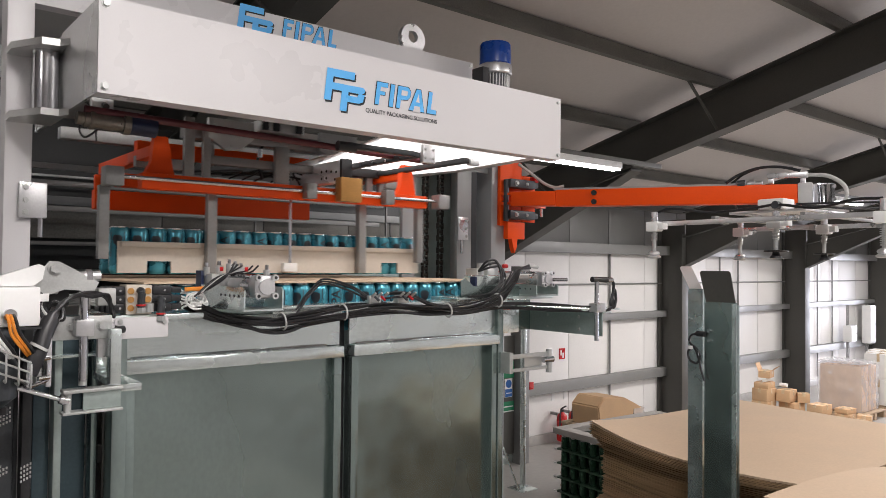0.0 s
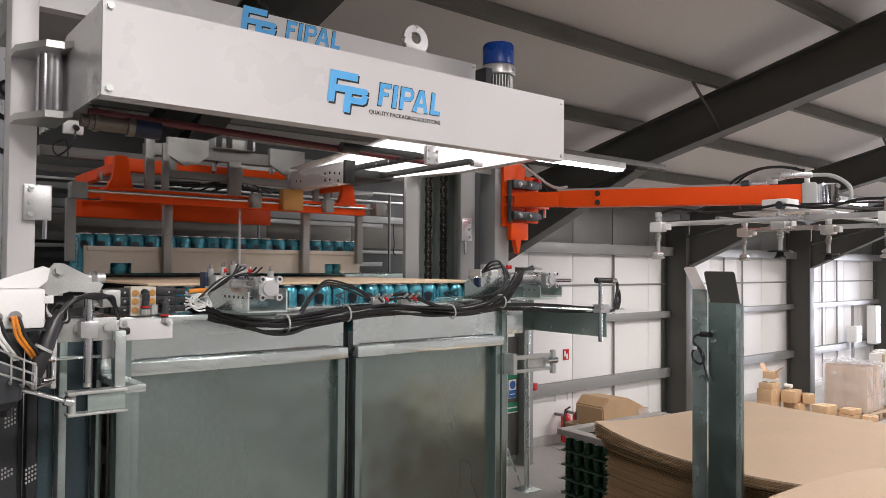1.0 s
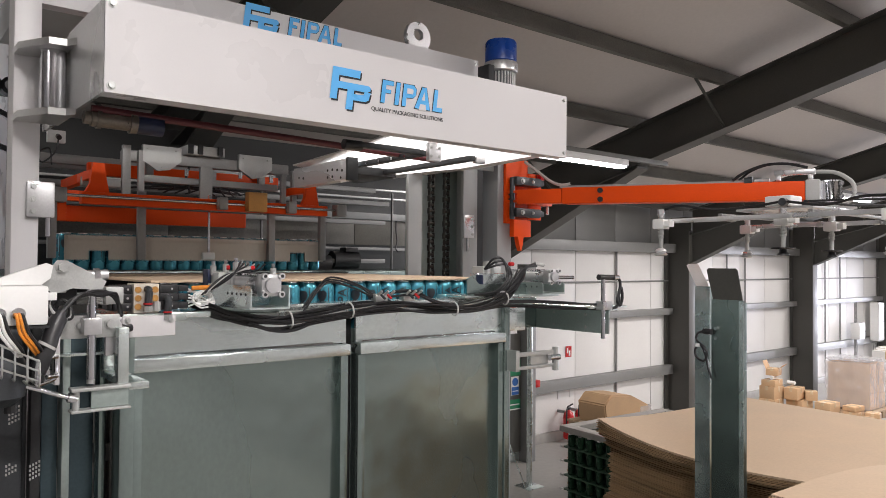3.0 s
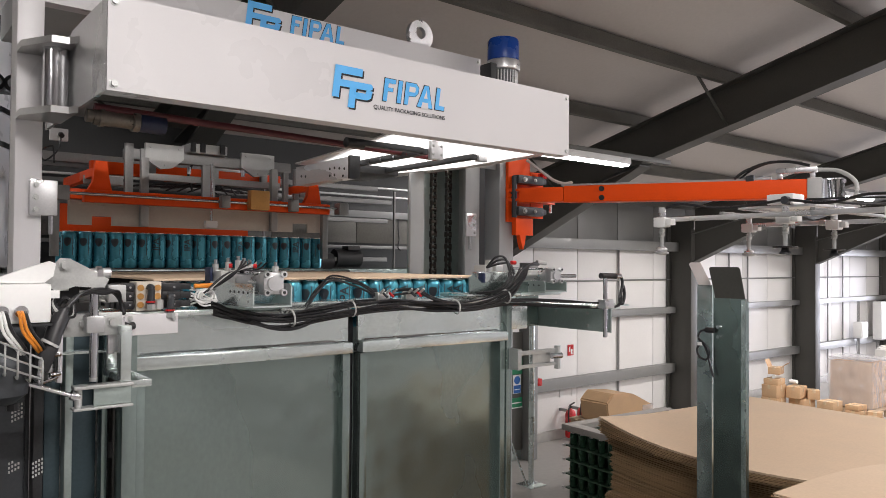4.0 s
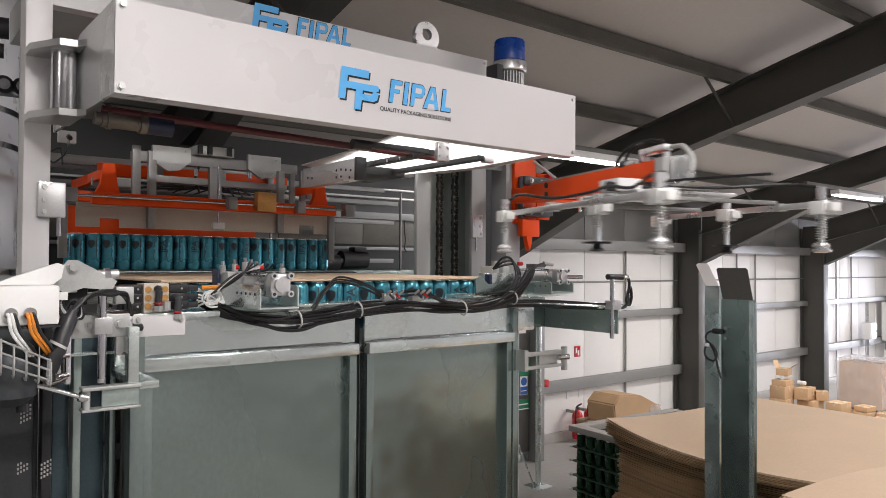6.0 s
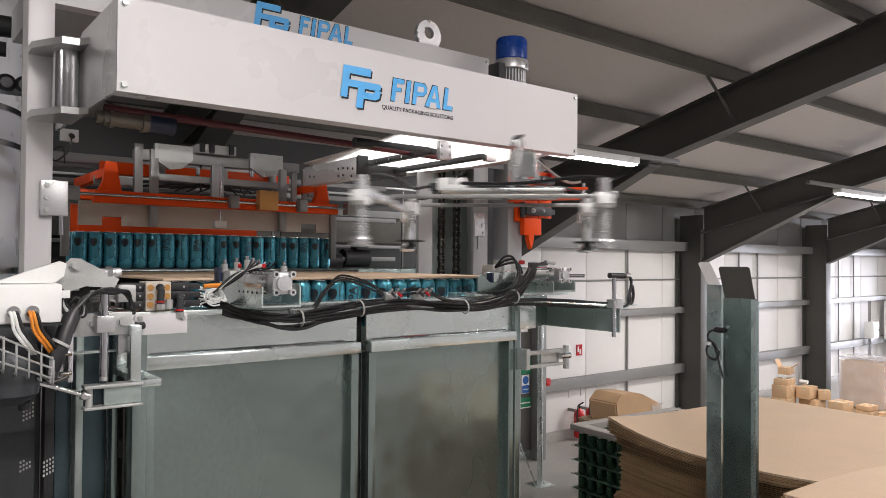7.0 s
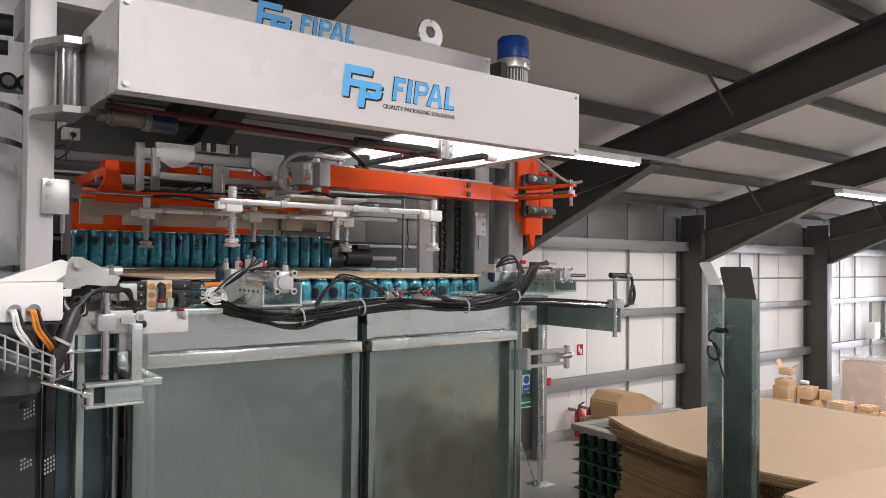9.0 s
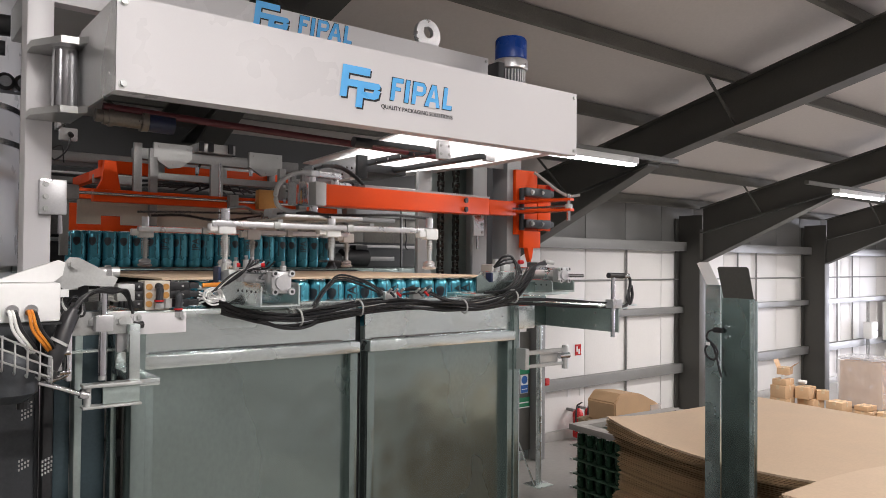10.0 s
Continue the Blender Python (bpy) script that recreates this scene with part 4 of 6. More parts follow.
can_word_me = word_patch()
bars = bmesh.new()
for z0, z1, a0, a1 in ((0.06, 0.148, -2.32, -2.22), (0.06, 0.148, -0.92, -0.82)):
    patch = label_patch(z0, z1, a0, a1, M_LBL)
    patch_me = bpy.data.meshes.new("patch")
    patch.to_mesh(patch_me)
    bars.from_mesh(patch_me)
    patch.free()
can_bars_me = finish("can_small_print", bars, M_INK)
badge = bmesh.new()
rows_ = [(0.098, 0.05), (0.104, 0.28), (0.112, 0.42), (0.120, 0.50), (0.128, 0.50), (0.133, 0.42), (0.137, 0.24)]
grid_ = [[badge.verts.new((0.0334 * math.cos(-math.pi / 2 + w_ * u_), 0.0334 * math.sin(-math.pi / 2 + w_ * u_), z_)) for u_ in (-1, -0.5, 0, 0.5, 1)] for z_, w_ in rows_]
for r0_, r1_ in zip(grid_, grid_[1:]):
    for k in range(4):
        badge.faces.new((r0_[k], r0_[k + 1], r1_[k + 1], r1_[k]))
can_badge_me = finish("can_badge", badge, M_INK)


def build_can(at, turn, kind, group, label):
    c = new("beer_can", can_body_me)
    tagged(c, label, "drink can", group)
    c.matrix_basis = pose(*at, 0, 0, turn)
    for nm, me in (("can_end", can_top_me), ("can_word" if kind else "can_badge", can_word_me if kind else can_badge_me), ("can_small_print", can_bars_me)):
        ob = new(nm, me)
        ob.parent = c
    return c


LAYER_Z, LAYER_Y = 2.66, 3.645
layer_cans = []
for r in range(3):
    for k in range(20 - r % 2):
        x = 0.757 + 0.0662 * k + 0.0331 * (r % 2)
        c = build_can((x, LAYER_Y + 0.0573 * r, LAYER_Z), random.uniform(-80, 20), random.random() < 0.55, "cans of the sliding layer", "teal printed tall drink can in the sliding layer")
        layer_cans.append(c)
for r in range(2):
    for k in range(19 - r):
        x = 0.75 + 0.0662 * k + 0.0331 * r
        build_can((x, 2.235 + 0.0573 * r, 2.468), random.uniform(-75, 5), random.random() < 0.55, "cans of the stacked layer", "teal printed tall drink can under the layer sheet")

# layer sheet and table
single("layer_sheet", B(0.68, 2.03, 2.19, 3.42, 2.638, 2.645, 0.001), M_CARD, "brown cardboard layer sheet on the top row of cans", "cardboard sheet")
tbl = thing("layer_table", "galvanised steel layer table behind the lift shaft", "machine table", (1.35, 4.1, 0))
part("table_top", B(0.6, 2.1, 3.43, 4.9, 2.62, 2.656, 0.004), M_GALV, tbl)
part("front_lip", B(0.6, 2.1, 3.415, 3.428, 2.55, 2.65, 0.003), M_BLACKM, tbl)
for x in (0.64, 2.02):
    for y in (3.5, 4.8):
        part("leg", B(x, x + 0.06, y, y + 0.06, 0, 2.62, 0.004), M_GALV, tbl)
# ================= pallets and cartons beside the machine =================


def sheet_mesh(w, d, sag, curl, seed, droop=0.0):
    """A thin board that sags along its left edge while the far left corner stays up."""
    rnd = random.Random(seed)
    bm = bmesh.new()
    n = 12
    ph = rnd.uniform(0, 6)
    def zz(u, v):
        left = (1 - u) ** 2
        return -droop * u ** 3 -sag * left * math.sin(math.pi * min(1, 0.15 + 0.75 * v)) + curl * (1 - u) ** 5 * (1 - v) ** 5 + 0.005 * math.sin(4 * u + ph) * math.sin(3.1 * v + ph)
    lo = [[bm.verts.new((w * (i / n - 0.5), d * (0.5 - j / n), zz(i / n, j / n))) for j in range(n + 1)] for i in range(n + 1)]
    hi = [[bm.verts.new(v.co + Vector((0, 0, 0.0042))) for v in row] for row in lo]
    for i in range(n):
        for j in range(n):
            bm.faces.new((lo[i][j], lo[i][j + 1], lo[i + 1][j + 1], lo[i + 1][j]))
            bm.faces.new((hi[i][j], hi[i + 1][j], hi[i + 1][j + 1], hi[i][j + 1]))
    for k in range(n):
        for a, b in (((k, 0), (k + 1, 0)), ((k, n), (k + 1, n)), ((0, k), (0, k + 1)), ((n, k), (n, k + 1))):
            bm.faces.new((lo[a[0]][a[1]], lo[b[0]][b[1]], hi[b[0]][b[1]], hi[a[0]][a[1]]))
    bmesh.ops.recalc_face_normals(bm, faces=bm.faces)
    for f in bm.faces:
        f.smooth = abs(f.normal.z) > 0.7
    return bm


def build_sheet_pile(cx, cy, w, d, turn, top, label, sag, droop=0.0):
    """Cardboard layer sheets piled on a wooden pallet; every sheet is a piece."""
    rnd = random.Random(int(cx * 100))
    t = thing("sheet_pile", label, "cardboard pile", (cx, cy, 0), "piles of layer sheets")
    t.rotation_euler = (0, 0, radians(turn))
    for k in range(5):
        y = cy - d / 2 + 0.05 + (d - 0.1) * k / 4
        part("pallet_board", B(cx - w / 2, cx + w / 2, y - 0.05, y + 0.05, 0.12, 0.144, 0.003), M_WOOD, t)
    for i in (-1, 0, 1):
        part("pallet_bearer", B(cx + i * (w / 2 - 0.05) - 0.05, cx + i * (w / 2 - 0.05) + 0.05, cy - d / 2, cy + d / 2, 0, 0.12, 0.003), M_WOOD, t)
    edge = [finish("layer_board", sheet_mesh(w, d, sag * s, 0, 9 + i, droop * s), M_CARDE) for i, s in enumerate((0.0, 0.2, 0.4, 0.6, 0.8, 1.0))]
    z0, n = 0.146, 150
    for k in range(n):
        f = k / (n - 1)
        s = 0 if f < 0.3 else min(5, int((f - 0.3) / 0.7 * 5.99))
        # a band of shorter sheets lies recessed under the top ones
        recess = 0.105 + 0.008 * math.sin(40 * f) if 0.78 < f < 0.965 else 0.056 + 0.010 * math.sin(9 * f)
        m = pose(recess + rnd.uniform(-0.005, 0.005), rnd.uniform(-0.012, 0.012), z0 + f * (top - 0.06 - z0), 0, 0, rnd.uniform(-0.25, 0.25))
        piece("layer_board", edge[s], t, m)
    # the top sheets, slightly fanned, curl up at the far corner
    for k in range(8):
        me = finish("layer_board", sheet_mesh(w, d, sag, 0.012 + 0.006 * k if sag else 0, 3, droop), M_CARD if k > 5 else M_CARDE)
        piece("layer_board", me, t, pose(rnd.uniform(-0.004, 0.004) if k < 7 else 0, rnd.uniform(-0.01, 0.01) if k < 7 else 0, top - 0.0565 + 0.0068 * k, 0, 0, rnd.uniform(-0.3, 0.3) if k < 7 else 0))
    return t


build_sheet_pile(4.145, 2.055, 1.525, 1.37, -4, 1.775, "tall pile of brown cardboard layer sheets with drooping edges", 0.065)
build_sheet_pile(3.29, 0.735, 1.30, 1.20, -1, 1.86, "second pile of brown cardboard layer sheets", 0.0, 0.10)


def build_can_pallet():
    p = thing("can_pallet", "pallet of dark green cans in trays under a grey top frame", "pallet of cans", (5.75, 3.95, 0))
    p.rotation_euler = (0, 0, radians(-4))
    x0, x1, y0, y1 = 5.08, 6.5, 3.36, 4.5
    for i in range(7):
        z = 1.19 - 0.024 - 0.128 * (i + 1)
        part("tray", B(x0 - 0.01, x1, y0, y1 + 0.01, z - 0.012, z - 0.002, 0.002), M_GREENT, p)
        tab = B(x0 - 0.028, x0 - 0.011, y1 - 0.01, y1 + 0.02, z - 0.012, z + 0.006, 0.003)
        part("tray_tab", tab, M_WHITE, p)
    body = lathe(bmesh.new(), [(0.03, 0), (0.036, 0.01), (0.036, 0.095), (0.029, 0.108)], seg=16)
    me = finish("can", body, M_GREENC)
    me2 = finish("can_end", lathe(bmesh.new(), [(0.029, 0.108), (0.03, 0.112), (0.028, 0.1125)], seg=16), M_CANTOP)
    o = ORIGIN[p.name]
    for i in range(7):
        z = 1.19 - 0.024 - 0.128 * (i + 1)
        for j in range(10):
            for k, xx in enumerate((x0 + 0.045,)):
                c = piece("can", me, p, Matrix.Translation(Vector((xx, y1 - 0.055 - 0.115 * j, z)) - o))
                piece("can_end", me2, c, Matrix())
        for j in range(1, 12):
            c = piece("can", me, p, Matrix.Translation(Vector((x0 + 0.045 + 0.115 * j, y0 + 0.045, z)) - o))
    part("core", B(x0 + 0.1, x1 - 0.05, y0 + 0.1, y1 - 0.02, 0.15, 1.15), M_GREENT, p)
    # top frame
    for a in ((x0 - 0.03, x1, y1 - 0.09, y1 + 0.03), (x0 - 0.03, x1, y0 - 0.02, y0 + 0.1), (x0 - 0.03, x0 + 0.09, y0 + 0.1, y1 - 0.09), (x1 - 0.1, x1, y0 + 0.1, y1 - 0.09)):
        part("top_frame_board", B(*a, 1.17, 1.225, 0.006), M_GREYW, p)
    for i in range(3):
        part("pallet_bearer", B(x0, x1, y0 + 0.5 * i, y0 + 0.5 * i + 0.1, 0, 0.15, 0.004), M_WOOD, p)
    return p


build_can_pallet()


def crumpled(x0, x1, y0, y1, z0, z1, amp, seed):
    """A film cover drawn over a load: a box with folds and dents."""
    rnd = random.Random(seed)
    bm = B(x0, x1, y0, y1, z0, z1)
    bmesh.ops.subdivide_edges(bm, edges=list(bm.edges), cuts=9, use_grid_fill=True)
    c = Vector(((x0 + x1) / 2, (y0 + y1) / 2, (z0 + z1) / 2))
    for v in bm.verts:
        o = (v.co - c).normalized()
        w = 0.5 + 0.5 * math.sin(23 * v.co.x + 31 * v.co.y + 9 * v.co.z) * math.sin(17 * v.co.z + 11 * v.co.y)
        if v.co.z > z0 + 0.001:
            v.co += o * amp * (w + rnd.uniform(-0.5, 0.8))
    return bm


def build_bundle():
    s = thing("pallet_heap", "heap of worn wooden pallets", "pallets", (6.9, 5.5, 0))
    for k in range(6):
        z = 0.148 * k
        for i in range(5):
            part("pallet_board", B(6.60, 7.46, 5.2 + 0.13 * i, 5.29 + 0.13 * i, z + 0.121, z + 0.143, 0.003), M_WOOD, s)
        for i in range(3):
            part("pallet_bearer", B(6.62 + 0.36 * i, 6.72 + 0.36 * i, 5.2, 5.81, z, z + 0.12, 0.004), M_WOOD, s)
    b = thing("wrapped_carton", "large brown carton bundle bound in clear film", "carton", (6.9, 5.5, 0.886))
    side = [(6.66, 0.888), (6.62, 1.12), (6.74, 1.215), (7.10, 1.185), (7.48, 1.02), (7.45, 0.888)]
    bm = slab(bmesh.new(), side, "y", 5.28, 5.68)
    bmesh.ops.bevel(bm, geom=list(bm.edges), offset=0.014, segments=2, affect="EDGES")
    bmesh.ops.subdivide_edges(bm, edges=[e for e in bm.edges if e.calc_length() > 0.25], cuts=3, use_grid_fill=True)
    for v in bm.verts:
        if v.co.z > 0.93:
            v.co.y += 0.010 * math.sin(11 * v.co.x + 6 * v.co.z)
    part("carton", bm, M_BOX, b)
    part("film", crumpled(7.28, 7.47, 5.268, 5.69, 0.893, 1.03, 0.006, 5), M_WRAP, b, "crumpled clear stretch film")


build_bundle()


def carton(x, y, z, w, d, h, turn=0, open_top=False, label="brown taped cardboard carton", group="cartons on pallets"):
    t = thing("carton", label, "carton", (x, y, z), group)
    part("body", B(x - w / 2, x + w / 2, y - d / 2, y + d / 2, z, z + h, 0.006), M_BOX, t)
    part("tape", B(x - 0.025, x + 0.025, y - d / 2 - 0.0015, y + d / 2 + 0.0015, z + h * 0.55, z + h + 0.0015), M_TAPE, t)
    part("tape", B(x - w / 2 - 0.0015, x + w / 2 + 0.0015, y - 0.025, y + 0.025, z + h * 0.7, z + h + 0.002), M_TAPE, t)
    if open_top:
        for s in (-1, 1):
            part("flap", slab(bmesh.new(), [(y - d / 2, z + h), (y - d / 2 - 0.1, z + h + 0.08), (y - d / 2 - 0.1, z + h + 0.086), (y - d / 2, z + h + 0.006)], "x", x - w / 2, x + w / 2) if s < 0 else
                 slab(bmesh.new(), [(y + d / 2, z + h), (y + d / 2 + 0.05, z + h + 0.12), (y + d / 2 + 0.05, z + h + 0.126), (y + d / 2, z + h + 0.006)], "x", x - w / 2, x + w / 2), M_BOX, t)
    t.rotation_euler = (0, 0, radians(turn))
    return t


def pallet(x, y, w, d):
    t = thing("pallet", "worn wooden pallet under stacked cartons", "pallet", (x, y, 0), "pallets on the floor")
    for k in range(5):
        yy = y - d / 2 + 0.05 + (d - 0.1) * k / 4
        part("pallet_board", B(x - w / 2, x + w / 2, yy - 0.05, yy + 0.05, 0.12, 0.144, 0.003), M_WOOD, t)
    for i in (-1, 0, 1):
        part("pallet_bearer", B(x + i * (w / 2 - 0.05) - 0.05, x + i * (w / 2 - 0.05) + 0.05, y - d / 2, y + d / 2, 0, 0.12, 0.003), M_WOOD, t)
    return t


# first carton heap
HX, HY = 12.80, 6.22
pallet(HX, HY, 0.9, 0.8)
for dx, dy, z, w, d, h, tn in ((-0.28, 0.24, 0.145, 0.5, 0.42, 0.30, 3), (0.24, -0.2, 0.145, 0.52, 0.42, 0.28, -4), (-0.26, 0.24, 0.447, 0.48, 0.40, 0.27, -2), (0.10, -0.14, 0.447, 0.5, 0.34, 0.25, 5),
                                          (-0.24, 0.24, 0.719, 0.46, 0.36, 0.13, 4), (0.36, -0.42, 0.427, 0.3, 0.28, 0.2, 30)):
    carton(HX + dx * 0.72, HY + dy * 0.72, 0.145 + (z - 0.145) * 0.8, w * 0.68, d * 0.68, h * 0.8, tn)
carton(HX - 0.14, HY + 0.16, 0.786, 0.26, 0.2, 0.12, 12, True, "small open brown carton on top of the heap")
single("film_roll", C((HX + 0.14, HY + 0.05, 0.645), (HX + 0.14, HY - 0.08, 0.645), 0.034, 18), M_WHITE, "white roll of film lying on a carton", "film roll")
single("film_roll", C((HX - 0.28, HY + 0.13, 0.752), (HX - 0.02, HY + 0.13, 0.752), 0.034, 18), M_WHITE, "white roll of film lying on a carton", "film roll")
# second heap, lower and nearer
HX, HY = 12.56, 5.12
pallet(HX, HY, 0.95, 0.8)
for dx, dy, z, w, d, h, tn, op in ((-0.30, 0.24, 0.145, 0.46, 0.36, 0.25, 2, 0), (-0.28, 0.24, 0.397, 0.46, 0.36, 0.20, -3, 0), (0.14, -0.06, 0.145, 0.42, 0.34, 0.27, 5, 0), (0.14, -0.06, 0.417, 0.40, 0.30, 0.10, -6, 0),
                                   (0.42, -0.3, 0.145, 0.3, 0.3, 0.24, 14, 0), (-0.06, -0.38, 0.145, 0.3, 0.26, 0.22, -9, 0)):
    carton(HX + dx * 0.85, HY + dy * 0.85, 0.145 + (z - 0.145) * 0.82, w * 0.70, d * 0.70, h * 0.80, tn, bool(op))
HX, HY = 13.35, 4.12
pallet(HX, HY, 1.0, 0.8)
for dx, dy, z, w, d, h, tn, op in ((-0.42, 0.30, 0.145, 0.34, 0.28, 0.36, 3, 0), (0.0, 0.2, 0.145, 0.44, 0.36, 0.24, -4, 0), (0.02, 0.22, 0.387, 0.44, 0.34, 0.22, 6, 1), (0.35, -0.22, 0.145, 0.46, 0.4, 0.3, 2, 0), (0.46, 0.26, 0.447, 0.4, 0.34, 0.3, -5, 0), (0.46, 0.28, 0.145, 0.44, 0.38, 0.3, 1, 0)):
    carton(HX + dx * 0.85, HY + dy * 0.85, 0.145 + (z - 0.145) * 0.85, w * 0.8, d * 0.8, h * 0.84, tn, bool(op))


def build_wrapped_load():
    px, py, e = 14.42, 5.72, 0.36
    pallet(px, py, 0.95, 0.95)
    t = thing("wrapped_load", "pallet load of cartons wrapped in clear film", "wrapped pallet load", (px, py, 0.145))
    rnd = random.Random(12)
    for i in range(2):
        for j in range(2):
            for k in range(3):
                x, y, z = px - e + e * i, py - e + e * j, 0.146 + 0.27 * k
                s = rnd.uniform(0, 0.02)
                c = part("carton", B(x + s, x + e - 0.008, y + s, y + e - 0.008, z, z + 0.266, 0.008), M_BOX, t)
                if i == 0 and (j + k) % 2:
                    part("paper_label", B(x + s - 0.004, x + s - 0.001, y + 0.14, y + 0.20, z + 0.10, z + 0.15), M_WHITE, c)
    part("film", crumpled(px - e - 0.012, px + e + 0.012, py - e - 0.012, py + e + 0.012, 0.15, 0.965, 0.02, 2), M_WRAP, t, "loose crumpled clear stretch film")
    part("torn_film", crumpled(px - 0.36, px + 0.30, py - 0.34, py + 0.36, 0.99, 1.03, 0.03, 8), M_WRAP, t, "folded film on top")


build_wrapped_load()
pallet(15.75, 5.7, 1.1, 1.1)
for i in range(3):
    for k in range(2):
        t = carton(15.4 + 0.36 * i, 5.5 + 0.1 * i, 0.145 + 0.48 * k, 0.35, 0.5, 0.475, 0, False, "white printed carton on a pallet", "white cartons")
        for c in t.children:
            if c.name.startswith("body"):
                c.data.materials[0] = M_WHITE


def build_cabinet(x, w, z0, z1, label):
    t = thing("control_cabinet", label, "control cabinet", (x, WALL_Y - 0.2, z0), "cabinets on the wall")
    part("body", B(x - w / 2, x + w / 2, WALL_Y - 0.34, WALL_Y - 0.15, z0, z1, 0.01), M_WHITE, t)
    part("door", B(x - w / 2 + 0.02, x + w / 2 - 0.02, WALL_Y - 0.355, WALL_Y - 0.341, z0 + 0.02, z1 - 0.02, 0.005), M_WHITE, t)
    part("lock", C((x + w / 2 - 0.05, WALL_Y - 0.356, (z0 + z1) / 2), (x + w / 2 - 0.05, WALL_Y - 0.37, (z0 + z1) / 2), 0.015, 10), M_BLACKM, t)
    for k in range(3):
        part("cable", hose(bmesh.new(), [(x - 0.06 + 0.06 * k, WALL_Y - 0.2, z0 + 0.002), (x - 0.08 + 0.08 * k, WALL_Y - 0.2, z0 - 0.2), (x - 0.05 + 0.05 * k, WALL_Y - 0.2, z0 - 0.5)], 0.012, 6), M_RAIL, t)
        part("conduit", C((x - 0.06 + 0.06 * k, WALL_Y - 0.2, z1), (x - 0.06 + 0.06 * k, WALL_Y - 0.2, 1.83), 0.01, 6), M_RAIL, t)


build_cabinet(18.95, 0.34, 0.95, 1.34, "small white wall cabinet with grey cables")
build_cabinet(20.1, 0.36, 0.85, 1.8, "tall white wall cabinet with grey cables")


def build_post(x, y0, y1, top, cap_mat, label, lean, xlean, ch=0.15, inset=0.012, face=None):
    t = thing("light_curtain_post", label, "guard post", (x, (y0 + y1) / 2, 0), "light curtain posts")
    bm = B(x - 0.005, x, y0, y1, 0.012, top, 0.0)
    part("face", bm, face or M_GALV, t)
    part("flange", B(x, x + 0.06, y1 - 0.006, y1, 0.012, top - 0.01, 0.001), M_GALV, t)
    part("flange", B(x, x + 0.02, y0, y0 + 0.006, 0.012, top - 0.01, 0.001), M_GALV, t)
    cap = slab(bmesh.new(), [(y0 + 0.006, top), (y1 - 0.006, top), (y1 + lean - inset, top + ch), (y1 + lean - inset - 0.008, top + ch + 0.008), (y0 + lean + inset + 0.008, top + ch + 0.008), (y0 + lean + inset, top + ch)], "x", 0, 0.004)
    for v in cap.verts:
        v.co.x = x - 0.004 + v.co.x + (v.co.z - top) * xlean
    part("cap_plate", cap, cap_mat, t)
    part("edge_fold", B(x - 0.007, x - 0.0052, y0, y0 + 0.022, 0.012, top - 0.004), M_GALVB, t)
    part("base_plate", B(x - 0.05, x + 0.1, y0 - 0.05, y1 + 0.05, 0, 0.011, 0.002), M_GALV, t)
    return t


# the dark cap colour stands for shade on a plate tilted from the lamps
post = build_post(3.0, 1.64, 1.792, 2.55, M_DARK, "galvanised folded steel light-curtain post, its cap darkened by paint for shade", 0.02, -0.1, 0.13, 0.003)
part("sensor", C((2.985, 1.785, 2.405), (2.985, 1.825, 2.405), 0.0125, 12), M_BLACK, post, "black round sensor")
for z in (2.422, 2.378):
    part("sensor_bolt", C((2.994, 1.765, z), (2.98, 1.765, z), 0.008, 8), M_STEEL, post)
part("sensor_cable", hose(bmesh.new(), [(2.985, 1.825, 2.405), (2.98, 1.85, 2.395), (2.975, 1.855, 2.365), (2.972, 1.82, 2.34), (2.972, 1.80, 2.31), (2.972, 1.815, 2.275), (2.972, 1.85, 2.285), (2.972, 1.86, 2.32), (2.974, 1.835, 2.345), (2.975, 1.81, 2.30), (2.975, 1.795, 2.24), (2.975, 1.78, 2.20)], 0.005, 7), M_BLACK, post)
part("cable_tag", B(2.966, 2.970, 1.835, 1.855, 2.335, 2.35), M_WHITE, post)
# the white cap colour stands for a lamp mirrored in the plate
post2 = build_post(3.2, 1.92, 2.0, 2.60, M_WHITE, "galvanised light-curtain post, its cap painted white for a lamp reflection", 0.085, 0.5, 0.10, 0.006, M_GALVB)


def build_extinguisher(x, y):
    t = thing("fire_extinguisher", "red fire extinguisher hung at the foot of the wall", "fire extinguisher", (x, y, 0.05), "fire extinguishers")
    part("cylinder", lathe(bmesh.new(), [(0.07, 0.05), (0.08, 0.06), (0.08, 0.40), (0.07, 0.44), (0.03, 0.475), (0.025, 0.49)], (x, y, 0), 20), M_RED, t)
    part("valve", B(x - 0.02, x + 0.02, y - 0.025, y + 0.025, 0.49, 0.525, 0.004), M_BLACK, t)
    part("lever", slab(bmesh.new(), [(x - 0.02, 0.525), (x + 0.09, 0.56), (x + 0.09, 0.572), (x - 0.02, 0.54)], "y", y - 0.012, y + 0.012), M_BLACK, t)
    part("hose", hose(bmesh.new(), [(x - 0.02, y, 0.51), (x - 0.085, y - 0.04, 0.48), (x - 0.1, y - 0.05, 0.3), (x - 0.085, y - 0.03, 0.15)], 0.012, 7), M_BLACK, t)
    part("label_plate", B(x - 0.05, x + 0.03, y - 0.084, y - 0.078, 0.22, 0.38, 0.002), M_LBL, t)
    part("wall_hook", B(x - 0.02, x + 0.02, y + 0.08, WALL_Y - 0.001, 0.42, 0.46), M_RAIL, t)


